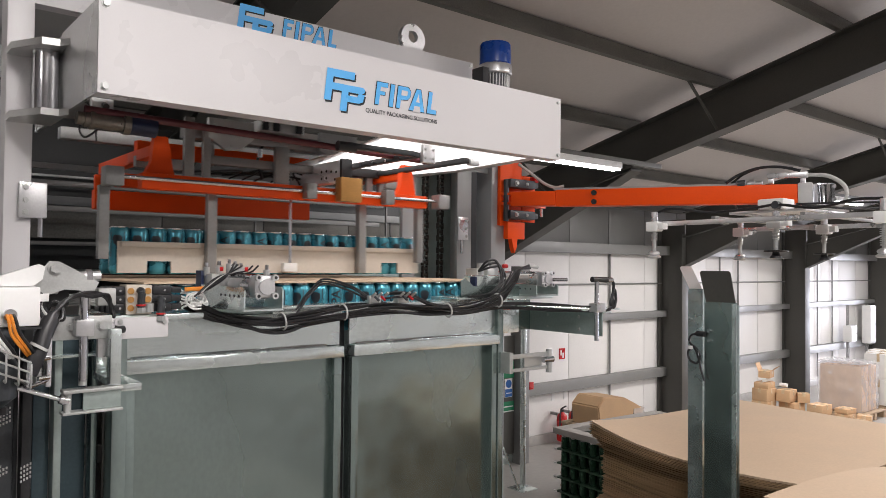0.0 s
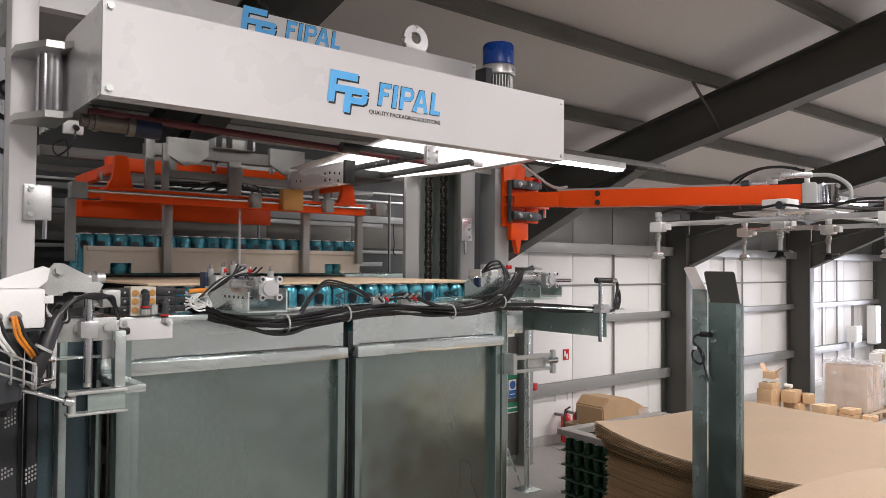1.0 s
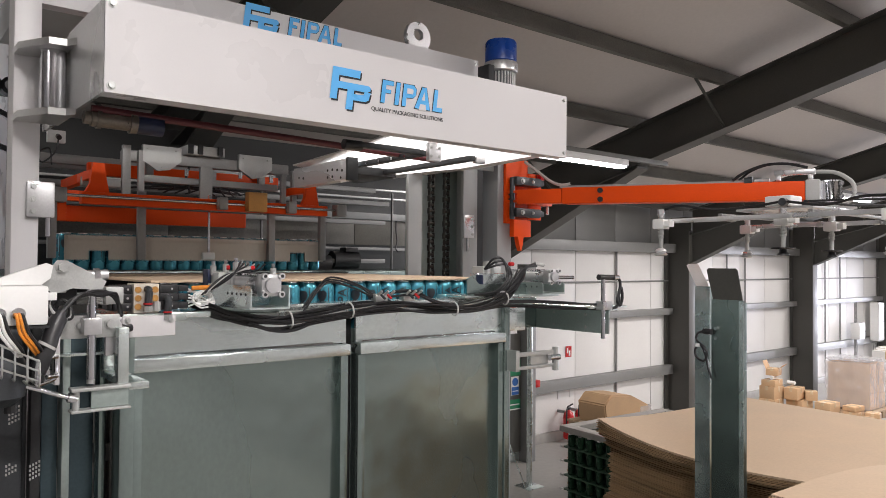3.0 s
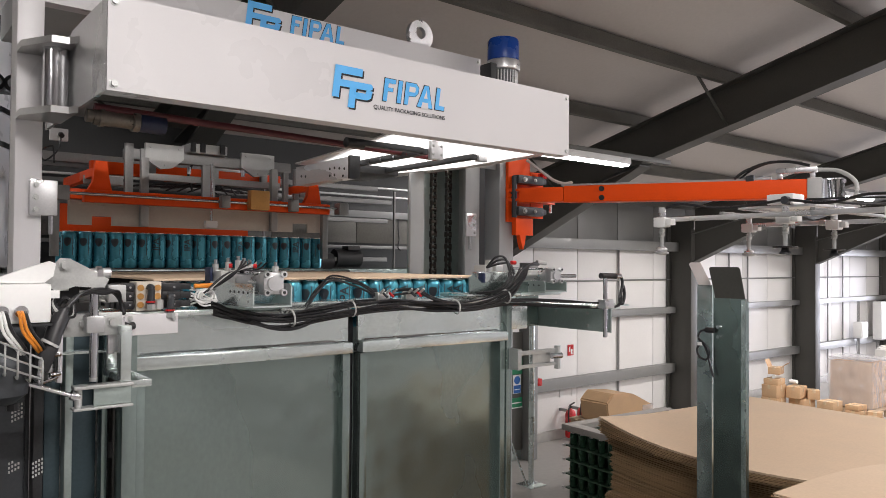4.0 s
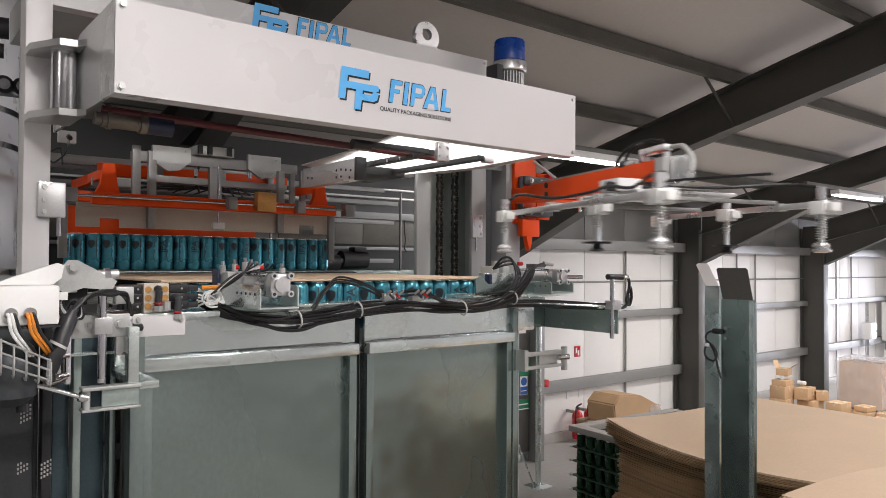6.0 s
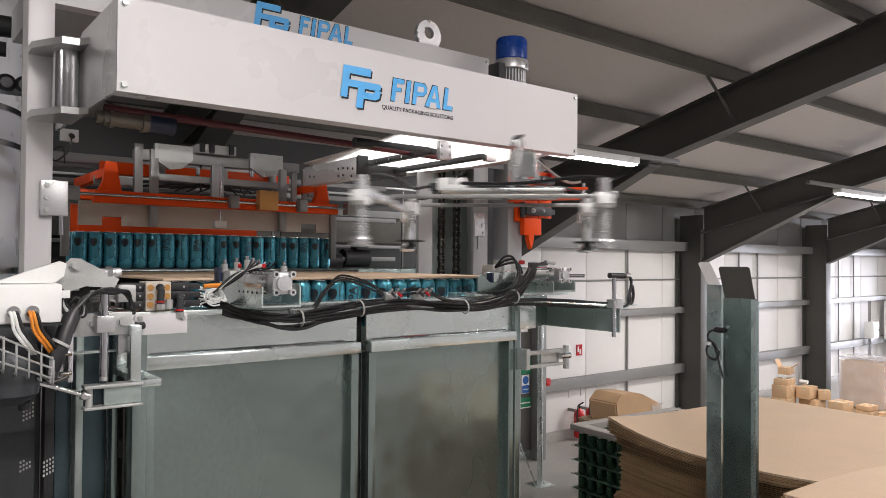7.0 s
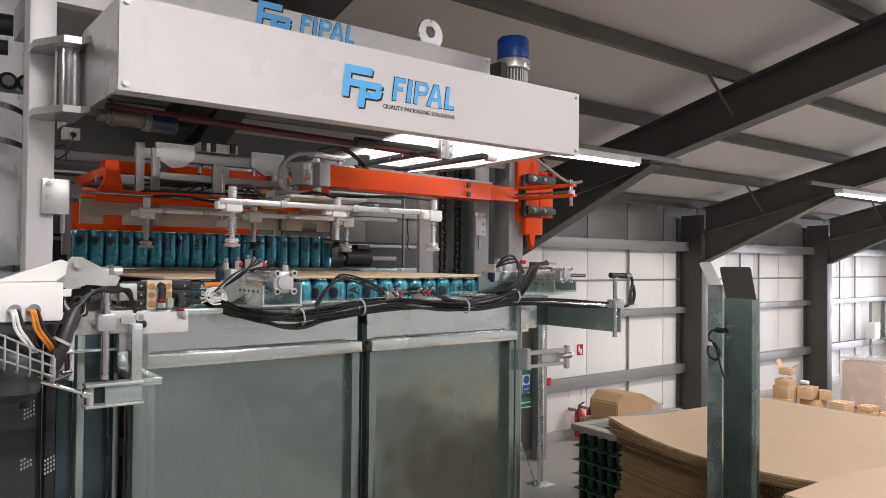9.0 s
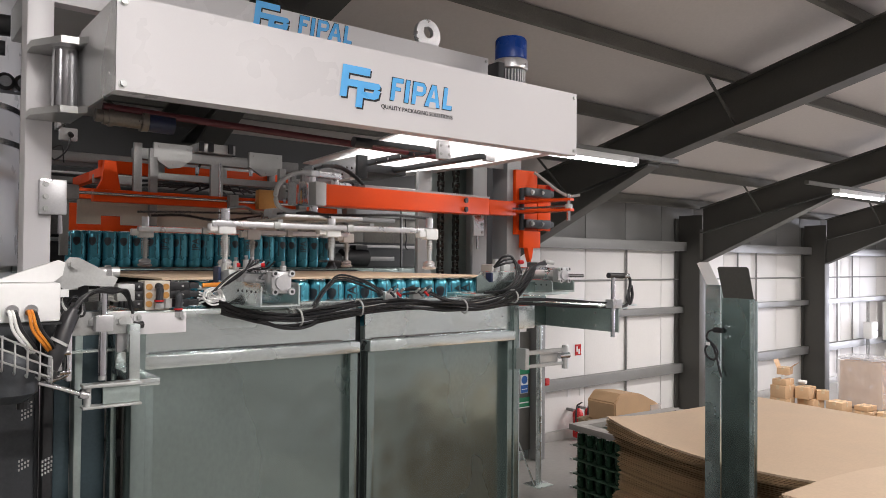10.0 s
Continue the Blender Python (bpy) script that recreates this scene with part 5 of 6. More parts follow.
build_extinguisher(8.55, 7.5)
build_extinguisher(8.82, 7.5)
for x in (8.58, 8.86):
    single("notice_card", B(x - 0.04, x + 0.04, WALL_Y - 0.012, WALL_Y - 0.002, 0.62, 0.74), M_WHITE, "small white card on the wall", "wall sign")
cs = thing("call_point_sign", "red and white wall sign with plain bars", "wall sign", (8.75, WALL_Y - 0.01, 1.35))
part("plate", B(8.72, 8.85, WALL_Y - 0.012, WALL_Y - 0.003, 1.25, 1.42), M_RED, cs)
part("mark", B(8.74, 8.77, WALL_Y - 0.016, WALL_Y - 0.013, 1.31, 1.39), M_WHITE, cs)
part("mark", B(8.785, 8.82, WALL_Y - 0.016, WALL_Y - 0.013, 1.27, 1.35), M_WHITE, cs)


def build_exit():
    d = thing("exit_panel", "grey door panel with green and blue safety signs", "door", (6.95, 7.3, 0))
    part("leaf", B(6.55, 7.18, 7.16, 7.2, 0.14, 1.75, 0.004), M_DARK, d)
    g = part("green_sign", B(6.60, 7.16, 7.15, 7.159, 1.18, 1.40), M_GREENS, d)
    part("letter_bar", B(6.98, 7.14, 7.146, 7.149, 1.25, 1.33), M_WHITE, g)
    g = part("green_sign", B(6.60, 7.16, 7.15, 7.159, 0.72, 0.86), M_GREENS, d)
    part("letter_bar", B(6.66, 7.14, 7.146, 7.149, 0.785, 0.80), M_WHITE, g)
    part("letter_bar", B(6.60, 7.16, 7.146, 7.149, 0.722, 0.735), M_WHITE, g)
    s = part("blue_sign", B(6.99, 7.13, 7.15, 7.158, 0.92, 1.17), M_WHITE, d, "white sign with a blue disc and block")
    part("disc", C((7.06, 7.1495, 1.10), (7.06, 7.147, 1.10), 0.055, 20), M_BLUES, s)
    part("block", B(6.995, 7.125, 7.146, 7.1495, 0.925, 1.03), M_BLUES, s)
    part("letter_bar", B(7.01, 7.11, 7.143, 7.1455, 0.97, 0.98), M_WHITE, s)
    part("frame_post", B(7.19, 7.36, 7.05, 7.25, 0, 2.7, 0.006), M_RAIL, d, "grey steel door post")
    part("alarm_box", B(7.37, 7.45, 7.05, 7.12, 1.0, 1.1, 0.008), M_RED, d, "red alarm call point")
    part("sill", B(6.5, 7.36, 7.2, 7.4, 0, 0.13, 0.006), M_GALVB, d)


build_exit()
pp = thing("pipe_post", "galvanised round post bolted to the floor", "post", (6.46, 6.29, 0))
part("pipe", C((6.46, 6.29, 0.01), (6.46, 6.29, 2.05), 0.036, 18), M_GALVB, pp)
part("foot_plate", B(6.33, 6.59, 6.16, 6.42, 0, 0.012, 0.003), M_GALVB, pp)
part("brace", C((6.36, 6.26, 0.02), (6.28, 6.45, 0.5), 0.012, 8), M_GALVB, pp)
# rails, cable trays and dark gear seen through the machine
for z, y, x0, x1 in ((3.16, 4.9, 0.2, 3.4), (3.02, 5.1, 0.2, 3.5), (2.70, 5.25, 2.0, 3.6), (3.25, 4.8, 0.2, 3.2)):
    single("guide_rail", B(x0, x1, y, y + 0.05, z, z + 0.035, 0.004), M_BAR, "long grey guide rail of the can conveyor behind the machine", "guide rail", "conveyor guide rails")
cv = thing("can_conveyor", "aluminium can conveyor on steel legs behind the layer table", "conveyor", (3.3, 5.3, 0))
# sheet added here: the dimness behind the conveyor put into its colour
part("back_guard", B(-1.5, 4.3, 5.70, 5.72, 2.64, 3.72, 0.003), M_BACKDROP, cv, "near-black sheet added for the dimness behind the conveyor")
part("bed", B(-1.5, 4.3, 5.0, 5.72, 2.55, 2.64, 0.005), M_GALV, cv)
for x in (0.3, 2.4, 3.6):
    part("leg", B(x, x + 0.07, 5.25, 5.32, 0, 2.55, 0.004), M_GALV, cv)
    part("rail_stand", B(x, x + 0.014, 5.15, 5.17, 2.64, 3.3, 0.003), M_BAR, cv)
part("drive_motor", C((2.62, 4.93, 2.70), (2.86, 4.93, 2.70), 0.06, 18), M_BLACKM, cv, "black drive motor")
part("drive_box", B(2.5, 2.62, 4.88, 4.99, 2.64, 2.77, 0.01), M_BLACKM, cv)
for z in (3.342, 3.266):
    part("bright_rail", B(-1.5, 4.2, 5.40, 5.43, z, z + 0.016, 0.002), M_ZINC, cv, "thin bright aluminium rail")
part("top_beam", B(-1.5, 4.25, 5.42, 5.50, 3.084, 3.143, 0.005), M_GREYP, cv)
for k in range(7):
    part("side_panel", B(-1.38 + 0.8 * k, -0.586 + 0.8 * k, 5.46, 5.47, 2.86, 3.08, 0.003), M_PURLIN, cv, "pale grey cover panel")
part("bright_rail", B(-1.5, 4.2, 5.38, 5.41, 2.812, 2.838, 0.003), M_BAR, cv)
part("hanging_cable", hose(bmesh.new(), [(3.82, 5.40, 3.08), (3.815, 5.39, 2.98), (3.825, 5.39, 2.90), (3.80, 5.37, 2.83), (3.82, 5.36, 2.80)], 0.006, 8), M_BLACK, cv)
part("drive_motor", C((3.10, 5.30, 2.725), (3.34, 5.30, 2.725), 0.075, 18), M_BLACK, cv, "black drive motor")
part("terminal_box", B(3.20, 3.32, 5.24, 5.34, 2.79, 2.83, 0.008), M_BLACK, cv)
# bright steel column and feed drive beyond the left mast
sc = thing("steel_column", "bright stainless column with two dark drive motors", "steel column", (0.1, 4.7, 0))
# white shell: bright reflections on the steel put into the colour
part("shell", lathe(bmesh.new(), [(0.56, 0.0), (0.56, 4.2)], (0.1, 4.7, 0), 48), M_WHITE, sc, "column shell in white for its bright reflections")
for z in (3.28, 3.46):
    part("band", lathe(bmesh.new(), [(0.561, z), (0.575, z), (0.575, z + 0.03), (0.561, z + 0.03)], (0.1, 4.7, 0), 48), M_STEEL, sc)
part("drive_motor", C((0.38, 4.02, 3.80), (0.52, 4.0, 3.80), 0.05, 18), M_BLACKM, sc, "dark drive motor")
part("drive_motor", C((0.36, 4.02, 3.69), (0.50, 4.0, 3.69), 0.035, 18), M_BLACKM, sc, "dark drive motor")
part("motor_arm", B(0.36, 0.40, 4.0, 4.22, 3.64, 3.86, 0.004), M_BLACKM, sc)
for x in (0.50, 0.575):
    part("pulley", C((x, 3.98, 3.53), (x, 4.04, 3.53), 0.042, 24), M_BLACKM, sc)
    part("pulley_hub", C((x, 3.97, 3.53), (x, 3.985, 3.53), 0.026, 20), M_STEEL, sc)
part("pulley_arm", B(0.42, 0.62, 4.041, 4.2, 3.515, 3.545, 0.004), M_BLACKM, sc)
# ================= gear on the near edge of the machine =================
def cable_run(owner, base, n, r, jitter, material, seed, name="cable"):
    rnd = random.Random(seed)
    for k in range(n):
        off = Vector((rnd.uniform(-jitter, jitter), rnd.uniform(-jitter, jitter), rnd.uniform(-jitter, jitter)))
        pts = [Vector(p) + off + Vector((rnd.uniform(-1, 1), rnd.uniform(-1, 1), rnd.uniform(-1, 1))) * jitter * 0.5 for p in base]
        part(name, hose(bmesh.new(), pts, r * rnd.uniform(0.8, 1.2), 7, 6), material, owner)


loom = thing("cable_loom", "black cable loom tied along the machine edge", "cables", (1.3, 1.95, 2.56))
cable_run(loom, [(0.70, 1.95, 2.60), (0.79, 1.94, 2.555), (0.93, 1.93, 2.533), (1.07, 1.93, 2.545), (1.23, 1.94, 2.558), (1.36, 1.95, 2.565), (1.54, 1.95, 2.545), (1.72, 1.95, 2.545), (1.86, 1.95, 2.575), (1.96, 1.98, 2.63), (2.03, 2.02, 2.67)], 8, 0.0036, 0.013, M_BLACK, 1)
cable_run(loom, [(0.72, 1.93, 2.595), (0.82, 1.925, 2.545), (0.95, 1.92, 2.520), (1.10, 1.92, 2.532), (1.30, 1.93, 2.552), (1.50, 1.95, 2.555), (1.70, 1.96, 2.540), (1.90, 1.96, 2.552), (2.1, 1.9, 2.545), (2.28, 1.83, 2.535)], 5, 0.0034, 0.010, M_BLACK, 2)
cable_run(loom, [(0.86, 1.915, 2.535), (0.93, 1.91, 2.51), (1.0, 1.91, 2.505), (1.07, 1.92, 2.525)], 2, 0.0034, 0.006, M_BLACK, 3)
cable_run(loom, [(1.05, 1.95, 2.56), (1.10, 1.97, 2.61), (1.16, 1.98, 2.645), (1.25, 1.97, 2.62), (1.32, 1.96, 2.58), (1.36, 1.95, 2.57)], 3, 0.0034, 0.009, M_BLACK, 4)
cable_run(loom, [(1.36, 1.94, 2.60), (1.45, 1.94, 2.60), (1.55, 1.945, 2.57), (1.66, 1.95, 2.55)], 3, 0.0034, 0.009, M_BLACK, 5)
for p in ((0.98, 1.925, 2.535), (1.86, 1.95, 2.575), (1.19, 1.935, 2.555), (1.62, 1.95, 2.545)):
    part("cable_tie", hose(bmesh.new(), [Vector(p) + Vector((0.002 * k, 0.024 * math.cos(k * 0.9), 0.024 * math.sin(k * 0.9))) for k in range(8)], 0.003, 5, 3), M_GREYC, loom)
for x, n in ((1.32, 1), (1.43, 1)):
    b = part("valve_bundle", B(x - 0.024, x + 0.024, 1.94, 1.968, 2.575, 2.602, 0.006), M_ZINC, loom, "grey fittings with red rings")
    for k in range(5):
        c = Vector((x - 0.025 + 0.012 * k, 1.925, 2.60))
        part("fitting", C(c, c + Vector((0.004, -0.016, 0.012 * (-1) ** k)), 0.0042, 9), M_RED if k == 3 else M_BEAR if k % 2 else M_ZINC, b)


def tie_rod_cylinder(t, x, y0, y1, z, s):
    """A pneumatic cylinder along y: barrel, two square heads, four tie rods with nuts; its end cap looks towards -y."""
    part("barrel", C((x, y0 + 0.02, z), (x, y1 - 0.02, z), s * 0.40, 18), M_ALU, t)
    for y in (y0, y1):
        part("cylinder_head", B(x - s / 2, x + s / 2, y - 0.016, y + 0.016, z - s / 2, z + s / 2, 0.008), M_ALU, t)
    part("end_cap", C((x, y0 - 0.0165, z), (x, y0 - 0.026, z), s * 0.34, 22), M_ALU, t)
    for dx in (-1, 1):
        for dz in (-1, 1):
            part("tie_rod", C((x + dx * s * 0.42, y0 + 0.017, z + dz * s * 0.42), (x + dx * s * 0.42, y1 + 0.02, z + dz * s * 0.42), 0.005, 8), M_STEEL, t)
            part("rod_nut", C((x + dx * s * 0.40, y0 - 0.0165, z + dz * s * 0.40), (x + dx * s * 0.40, y0 - 0.028, z + dz * s * 0.40), 0.0085, 10), M_ALU, t)
            part("nut_socket", C((x + dx * s * 0.40, y0 - 0.0282, z + dz * s * 0.40), (x + dx * s * 0.40, y0 - 0.0287, z + dz * s * 0.40), 0.0045, 8), M_BLACKM, t)


def channel(t, x0, x1, y0, y1, z0, h, material):
    """A U channel along y: floor and two drilled flanges with a clipped near corner."""
    part("channel_floor", B(x0, x1, y0, y1, z0, z0 + 0.004), material, t)
    for x in (x0, x1 - 0.004):
        part("channel_flange", slab(bmesh.new(), [(y0, z0 + 0.005), (y1, z0 + 0.005), (y1, z0 + h), (y0 + 0.008, z0 + h), (y0, z0 + h - 0.008)], "x", x, x + 0.004), material, t)
    for k in range(5):
        part("drilled_hole", C((x0, y0 + 0.03 + 0.028 * k, z0 + h * 0.62), (x0 - 0.001, y0 + 0.03 + 0.028 * k, z0 + h * 0.62), 0.0035, 8), M_BLACKM, t)
    for k in range(2):
        bolt(x0, y1 - 0.03 - 0.028 * k, z0 + h * 0.72, 0.006, t, "x")


def build_clamps():
    a = thing("edge_clamp", "pneumatic edge clamp in a drilled steel channel", "pneumatic clamp", (0.83, 1.86, 2.56), "edge clamps")
    channel(a, 0.776, 0.884, 1.72, 2.03, 2.581, 0.06, M_GALVB)
    tie_rod_cylinder(a, 0.835, 1.74, 1.93, 2.642, 0.058)
    part("clamp_block", B(0.785, 0.885, 1.95, 2.05, 2.60, 2.672, 0.006), M_ZINC, a)
    part("rail_foot", B(0.76, 0.97, 1.95, 2.034, 2.555, 2.58, 0.002), M_GALV, a)
    part("guide_bar", C((0.88, 1.75, 2.625), (0.88, 1.99, 2.625), 0.009, 10), M_STEEL, a)
    for x, y, z in ((0.79, 2.0, 2.69), (0.81, 1.96, 2.695), (0.835, 1.95, 2.70), (0.86, 1.93, 2.69), (0.865, 1.78, 2.685), (0.83, 1.9, 2.695)):
        part("flow_valve", C((x, y, 2.665), (x, y, z), 0.0085, 10), M_ZINC, a)
        part("valve_screw", C((x, y, z), (x, y, z + 0.012), 0.005, 8), M_STEEL, a)
    for x, y in ((0.80, 1.93), (0.84, 1.86)):
        part("red_ring", C((x, y, 2.685), (x + 0.008, y - 0.004, 2.685), 0.006, 10), M_RED, a)
    part("blue_pad", B(0.775, 0.784, 2.0, 2.04, 2.62, 2.68, 0.002), M_NAVY, a)
    for k in range(6):
        part("air_hose", hose(bmesh.new(), [(0.835 + 0.006 * k, 1.93 - 0.02 * k, 2.695), (0.81 + 0.008 * k, 1.86, 2.70 - 0.005 * k), (0.775, 1.83 + 0.01 * k, 2.665), (0.745 - 0.008 * k, 1.86, 2.635 - 0.004 * k)], 0.0024, 6), M_GREYC if k == 3 else M_BLACK, a)
    part("orange_plug", C((0.69, 1.89, 2.632), (0.745, 1.885, 2.634), 0.006, 10), M_ORCAB, a)
    b = thing("edge_clamp", "pneumatic edge clamp with black hoses beside the can stack", "pneumatic clamp", (2.1, 2.05, 2.56), "edge clamps")
    channel(b, 2.05, 2.175, 1.93, 2.16, 2.586, 0.045, M_GALVM)
    tie_rod_cylinder(b, 2.115, 1.95, 2.16, 2.652, 0.056)
    part("piston_rod", C((2.13, 1.922, 2.65), (2.19, 1.90, 2.65), 0.007, 10), M_STEEL, b)
    part("clamp_block", B(1.96, 2.06, 2.17, 2.24, 2.60, 2.69, 0.006), M_ZINC, b)
    part("side_block", B(1.83, 1.95, 2.03, 2.10, 2.60, 2.665, 0.005), M_GALVB, b)
    part("dark_pad", B(1.818, 1.828, 2.02, 2.05, 2.615, 2.66, 0.002), M_NAVY, b)
    part("side_plate", slab(bmesh.new(), [(1.74, 2.575), (2.04, 2.575), (2.04, 2.625), (1.80, 2.625), (1.76, 2.655), (1.74, 2.645)], "y", 2.01, 2.016), M_GALV, b)
    part("tray", B(1.72, 2.22, 2.0, 2.16, 2.573, 2.585, 0.003), M_GALVB, b)
    for k in range(3):
        part("air_hose", hose(bmesh.new(), [(1.76 + 0.03 * k, 1.99, 2.588), (1.85 + 0.02 * k, 1.975, 2.60), (1.905 + 0.012 * k, 1.975, 2.65), (1.90 + 0.01 * k, 1.99, 2.715 - 0.01 * k), (1.87 + 0.01 * k, 2.01, 2.72 - 0.012 * k), (1.86, 2.05, 2.68)], 0.0045, 7), M_BLACK, b)
    for k in range(4):
        part("air_hose", hose(bmesh.new(), [(1.84, 1.965, 2.57 + 0.005 * k), (1.92, 1.97, 2.595 + 0.008 * k), (1.99, 1.985, 2.655 + 0.006 * k), (2.04, 2.0, 2.69), (2.11, 2.02, 2.705 - 0.004 * k)], 0.0045, 7), M_BLACK, b)
    part("hose_end", C((2.10, 2.02, 2.703), (2.15, 2.02, 2.698), 0.008, 10), M_GREYC, b)
    for x, y in ((1.88, 2.06), (1.92, 2.07), (2.0, 2.2), (2.04, 2.2)):
        part("flow_valve", C((x, y, 2.66), (x, y, 2.71), 0.009, 10), M_ZINC, b)
    part("red_fitting", C((1.99, 2.05, 2.70), (2.01, 2.05, 2.70), 0.008, 10), M_RED, b)


build_clamps()


def build_guide_beam():
    g = thing("guide_beam", "galvanised guide beam beside the can stack", "guide beam", (2.31, 2.0, 2.43))
    part("web", B(2.30, 2.306, 1.815, 2.25, 2.43, 2.527), M_GALVM, g)
    part("top_flange", B(2.306, 2.36, 1.815, 2.25, 2.521, 2.527), M_GALVB, g)
    part("top_plate", B(2.22, 2.45, 1.84, 2.3, 2.5285, 2.536, 0.002), M_GALVB, g)
    part("bracket", B(2.02, 2.30, 2.2, 2.25, 2.43, 2.56, 0.004), M_GALV, g)
    part("bracket", B(1.99, 2.08, 2.05, 2.2, 2.44, 2.53, 0.004), M_GALVB, g)
    for z in (2.45, 2.50):
        bolt(2.30, 1.93, z, 0.005, g, "x")
        bolt(2.30, 2.1, z, 0.004, g, "x")
    s = part("sensor_rod", C((2.272, 1.82, 2.414), (2.272, 1.82, 2.655), 0.0085, 12), M_STEEL, g, "polished sensor rod")
    part("rod_clamp", B(2.25, 2.305, 1.80, 1.84, 2.525, 2.56, 0.004), M_ALU, g)
    part("sensor", C((2.245, 1.82, 2.652), (2.335, 1.82, 2.65), 0.011, 12), M_BLACK, s, "black barrel sensor")
    part("sensor_tip", C((2.335, 1.82, 2.65), (2.365, 1.82, 2.65), 0.010, 12), M_STEEL, s)
    part("sensor_cable", hose(bmesh.new(), [(2.365, 1.82, 2.65), (2.378, 1.82, 2.63), (2.372, 1.82, 2.59), (2.36, 1.82, 2.56), (2.378, 1.82, 2.54), (2.392, 1.82, 2.57), (2.385, 1.82, 2.61), (2.37, 1.82, 2.59), (2.37, 1.82, 2.55), (2.34, 1.82, 2.53), (2.29, 1.82, 2.527)], 0.006, 7, 8), M_BLACK, s)
    h = thing("hinge_bracket", "zinc-plated hinge bracket on the guard's end post", "hinge bracket", (2.0, 2.0, 2.33))
    part("strap", B(1.985, 2.19, 1.99, 2.0, 2.345, 2.362, 0.002), M_ZINC, h)
    part("strap", B(1.985, 2.19, 1.99, 2.0, 2.295, 2.308, 0.002), M_ZINC, h)
    part("plate", B(2.06, 2.16, 2.001, 2.008, 2.30, 2.36, 0.003), M_ZINC, h)
    part("mount", B(1.97, 1.99, 1.99, 2.05, 2.29, 2.37, 0.003), M_ZINC, h)
    part("pin", C((2.19, 1.99, 2.28), (2.19, 1.99, 2.372), 0.013, 8), M_ZINC, h)
    part("rod_end", C((2.15, 1.985, 2.333), (2.20, 1.98, 2.333), 0.012, 12), M_STEEL, h)


build_guide_beam()


def build_left_gear():
    # white enclosure with its arm
    w = thing("white_enclosure", "white painted enclosure with cable glands", "enclosure", (0.2, 1.75, 2.565))
    part("body", B(-0.25, 0.322, 1.70, 1.98, 2.567, 2.648, 0.006), M_WHITE, w)
    part("underside_trim", B(-0.25, 0.324, 1.698, 1.98, 2.561, 2.566), M_BLACKM, w)
    part("slanted_arm", slab(bmesh.new(), [(0.20, 2.649), (0.315, 2.649), (0.332, 2.663), (0.337, 2.690), (0.325, 2.695), (0.27, 2.676)], "y", 1.74, 1.76), M_WHITE, w)
    for x, mt in ((0.238, M_WHITE), (0.272, M_ORCAB)):
        part("cable_gland", C((x - 0.006, 1.698, 2.592), (x - 0.006, 1.688, 2.592), 0.0125, 14), M_STEEL, w)
        for k in range(3):
            part("cable", hose(bmesh.new(), [(x - 0.012 + 0.006 * k, 1.692, 2.593), (x - 0.012 + 0.006 * k, 1.67, 2.585), (x - 0.006 + 0.008 * k, 1.672, 2.555), (x + 0.014 + 0.008 * k, 1.68, 2.525), (x + 0.03 + 0.006 * k, 1.70, 2.505)], 0.0033, 7), mt if k < 2 else M_BLACK, w)
    # pivot plate and sensor stand
    p = thing("pivot_plate", "zinc-plated pivot plate with a large bolt", "bracket", (0.4, 1.80, 2.64))
    part("plate", slab(bmesh.new(), [(0.318, 2.645), (0.338, 2.688), (0.350, 2.702), (0.368, 2.701), (0.40, 2.684), (0.45, 2.655), (0.44, 2.635), (0.38, 2.640), (0.345, 2.628)], "y", 1.762, 1.77), M_ZINC, p)
    part("stay", B(0.34, 0.37, 1.771, 1.809, 2.63, 2.66, 0.003), M_ZINC, p)
    bolt(0.359, 1.762, 2.686, 0.010, p)
    part("stay", B(0.46, 0.50, 1.808, 1.86, 2.60, 2.64, 0.003), M_ZINC, p)
    part("carrier", B(0.33, 0.40, 1.81, 1.98, 2.60, 2.66, 0.004), M_BLACKM, p)
    s = thing("sensor_stand", "blue barrel sensor on a polished rod", "sensor", (0.424, 1.78, 2.43))
    part("rod", C((0.424, 1.78, 2.435), (0.424, 1.78, 2.672), 0.0095, 14), M_STEEL, s)
    part("rod_tip", C((0.424, 1.78, 2.425), (0.424, 1.78, 2.435), 0.0085, 14), M_ZINC, s)
    part("barrel", C((0.385, 1.775, 2.668), (0.412, 1.775, 2.668), 0.012, 14), M_NAVY, s, "dark blue sensor barrel")
    part("tip", C((0.412, 1.775, 2.668), (0.455, 1.775, 2.670), 0.0115, 14), M_ALU, s)
    part("nut", C((0.425, 1.775, 2.669), (0.437, 1.775, 2.669), 0.0155, 6), M_STEEL, s)
    part("plug", C((0.365, 1.775, 2.667), (0.385, 1.775, 2.668), 0.0105, 14), M_ALU, s)
    part("elbow_plug", hose(bmesh.new(), [(0.366, 1.775, 2.667), (0.352, 1.775, 2.662), (0.346, 1.775, 2.645), (0.343, 1.773, 2.628)], 0.0105, 10), M_BLACK, s)
    part("cable_tag", B(0.328, 0.348, 1.755, 1.758, 2.615, 2.632, 0.001), M_WHITE, s)
    for k in range(3):
        part("cable", hose(bmesh.new(), [(0.342, 1.773, 2.63), (0.334 + 0.004 * k, 1.77, 2.60), (0.345 + 0.012 * k, 1.765, 2.575), (0.372 + 0.004 * k, 1.765, 2.578), (0.374, 1.765, 2.605), (0.36, 1.77, 2.613), (0.345, 1.77, 2.59)], 0.0042, 7), M_GREYC if k == 1 else M_BLACK, s)
    part("clamp_block", B(0.405, 0.443, 1.765, 1.80, 2.535, 2.573, 0.003), M_ALU, s)
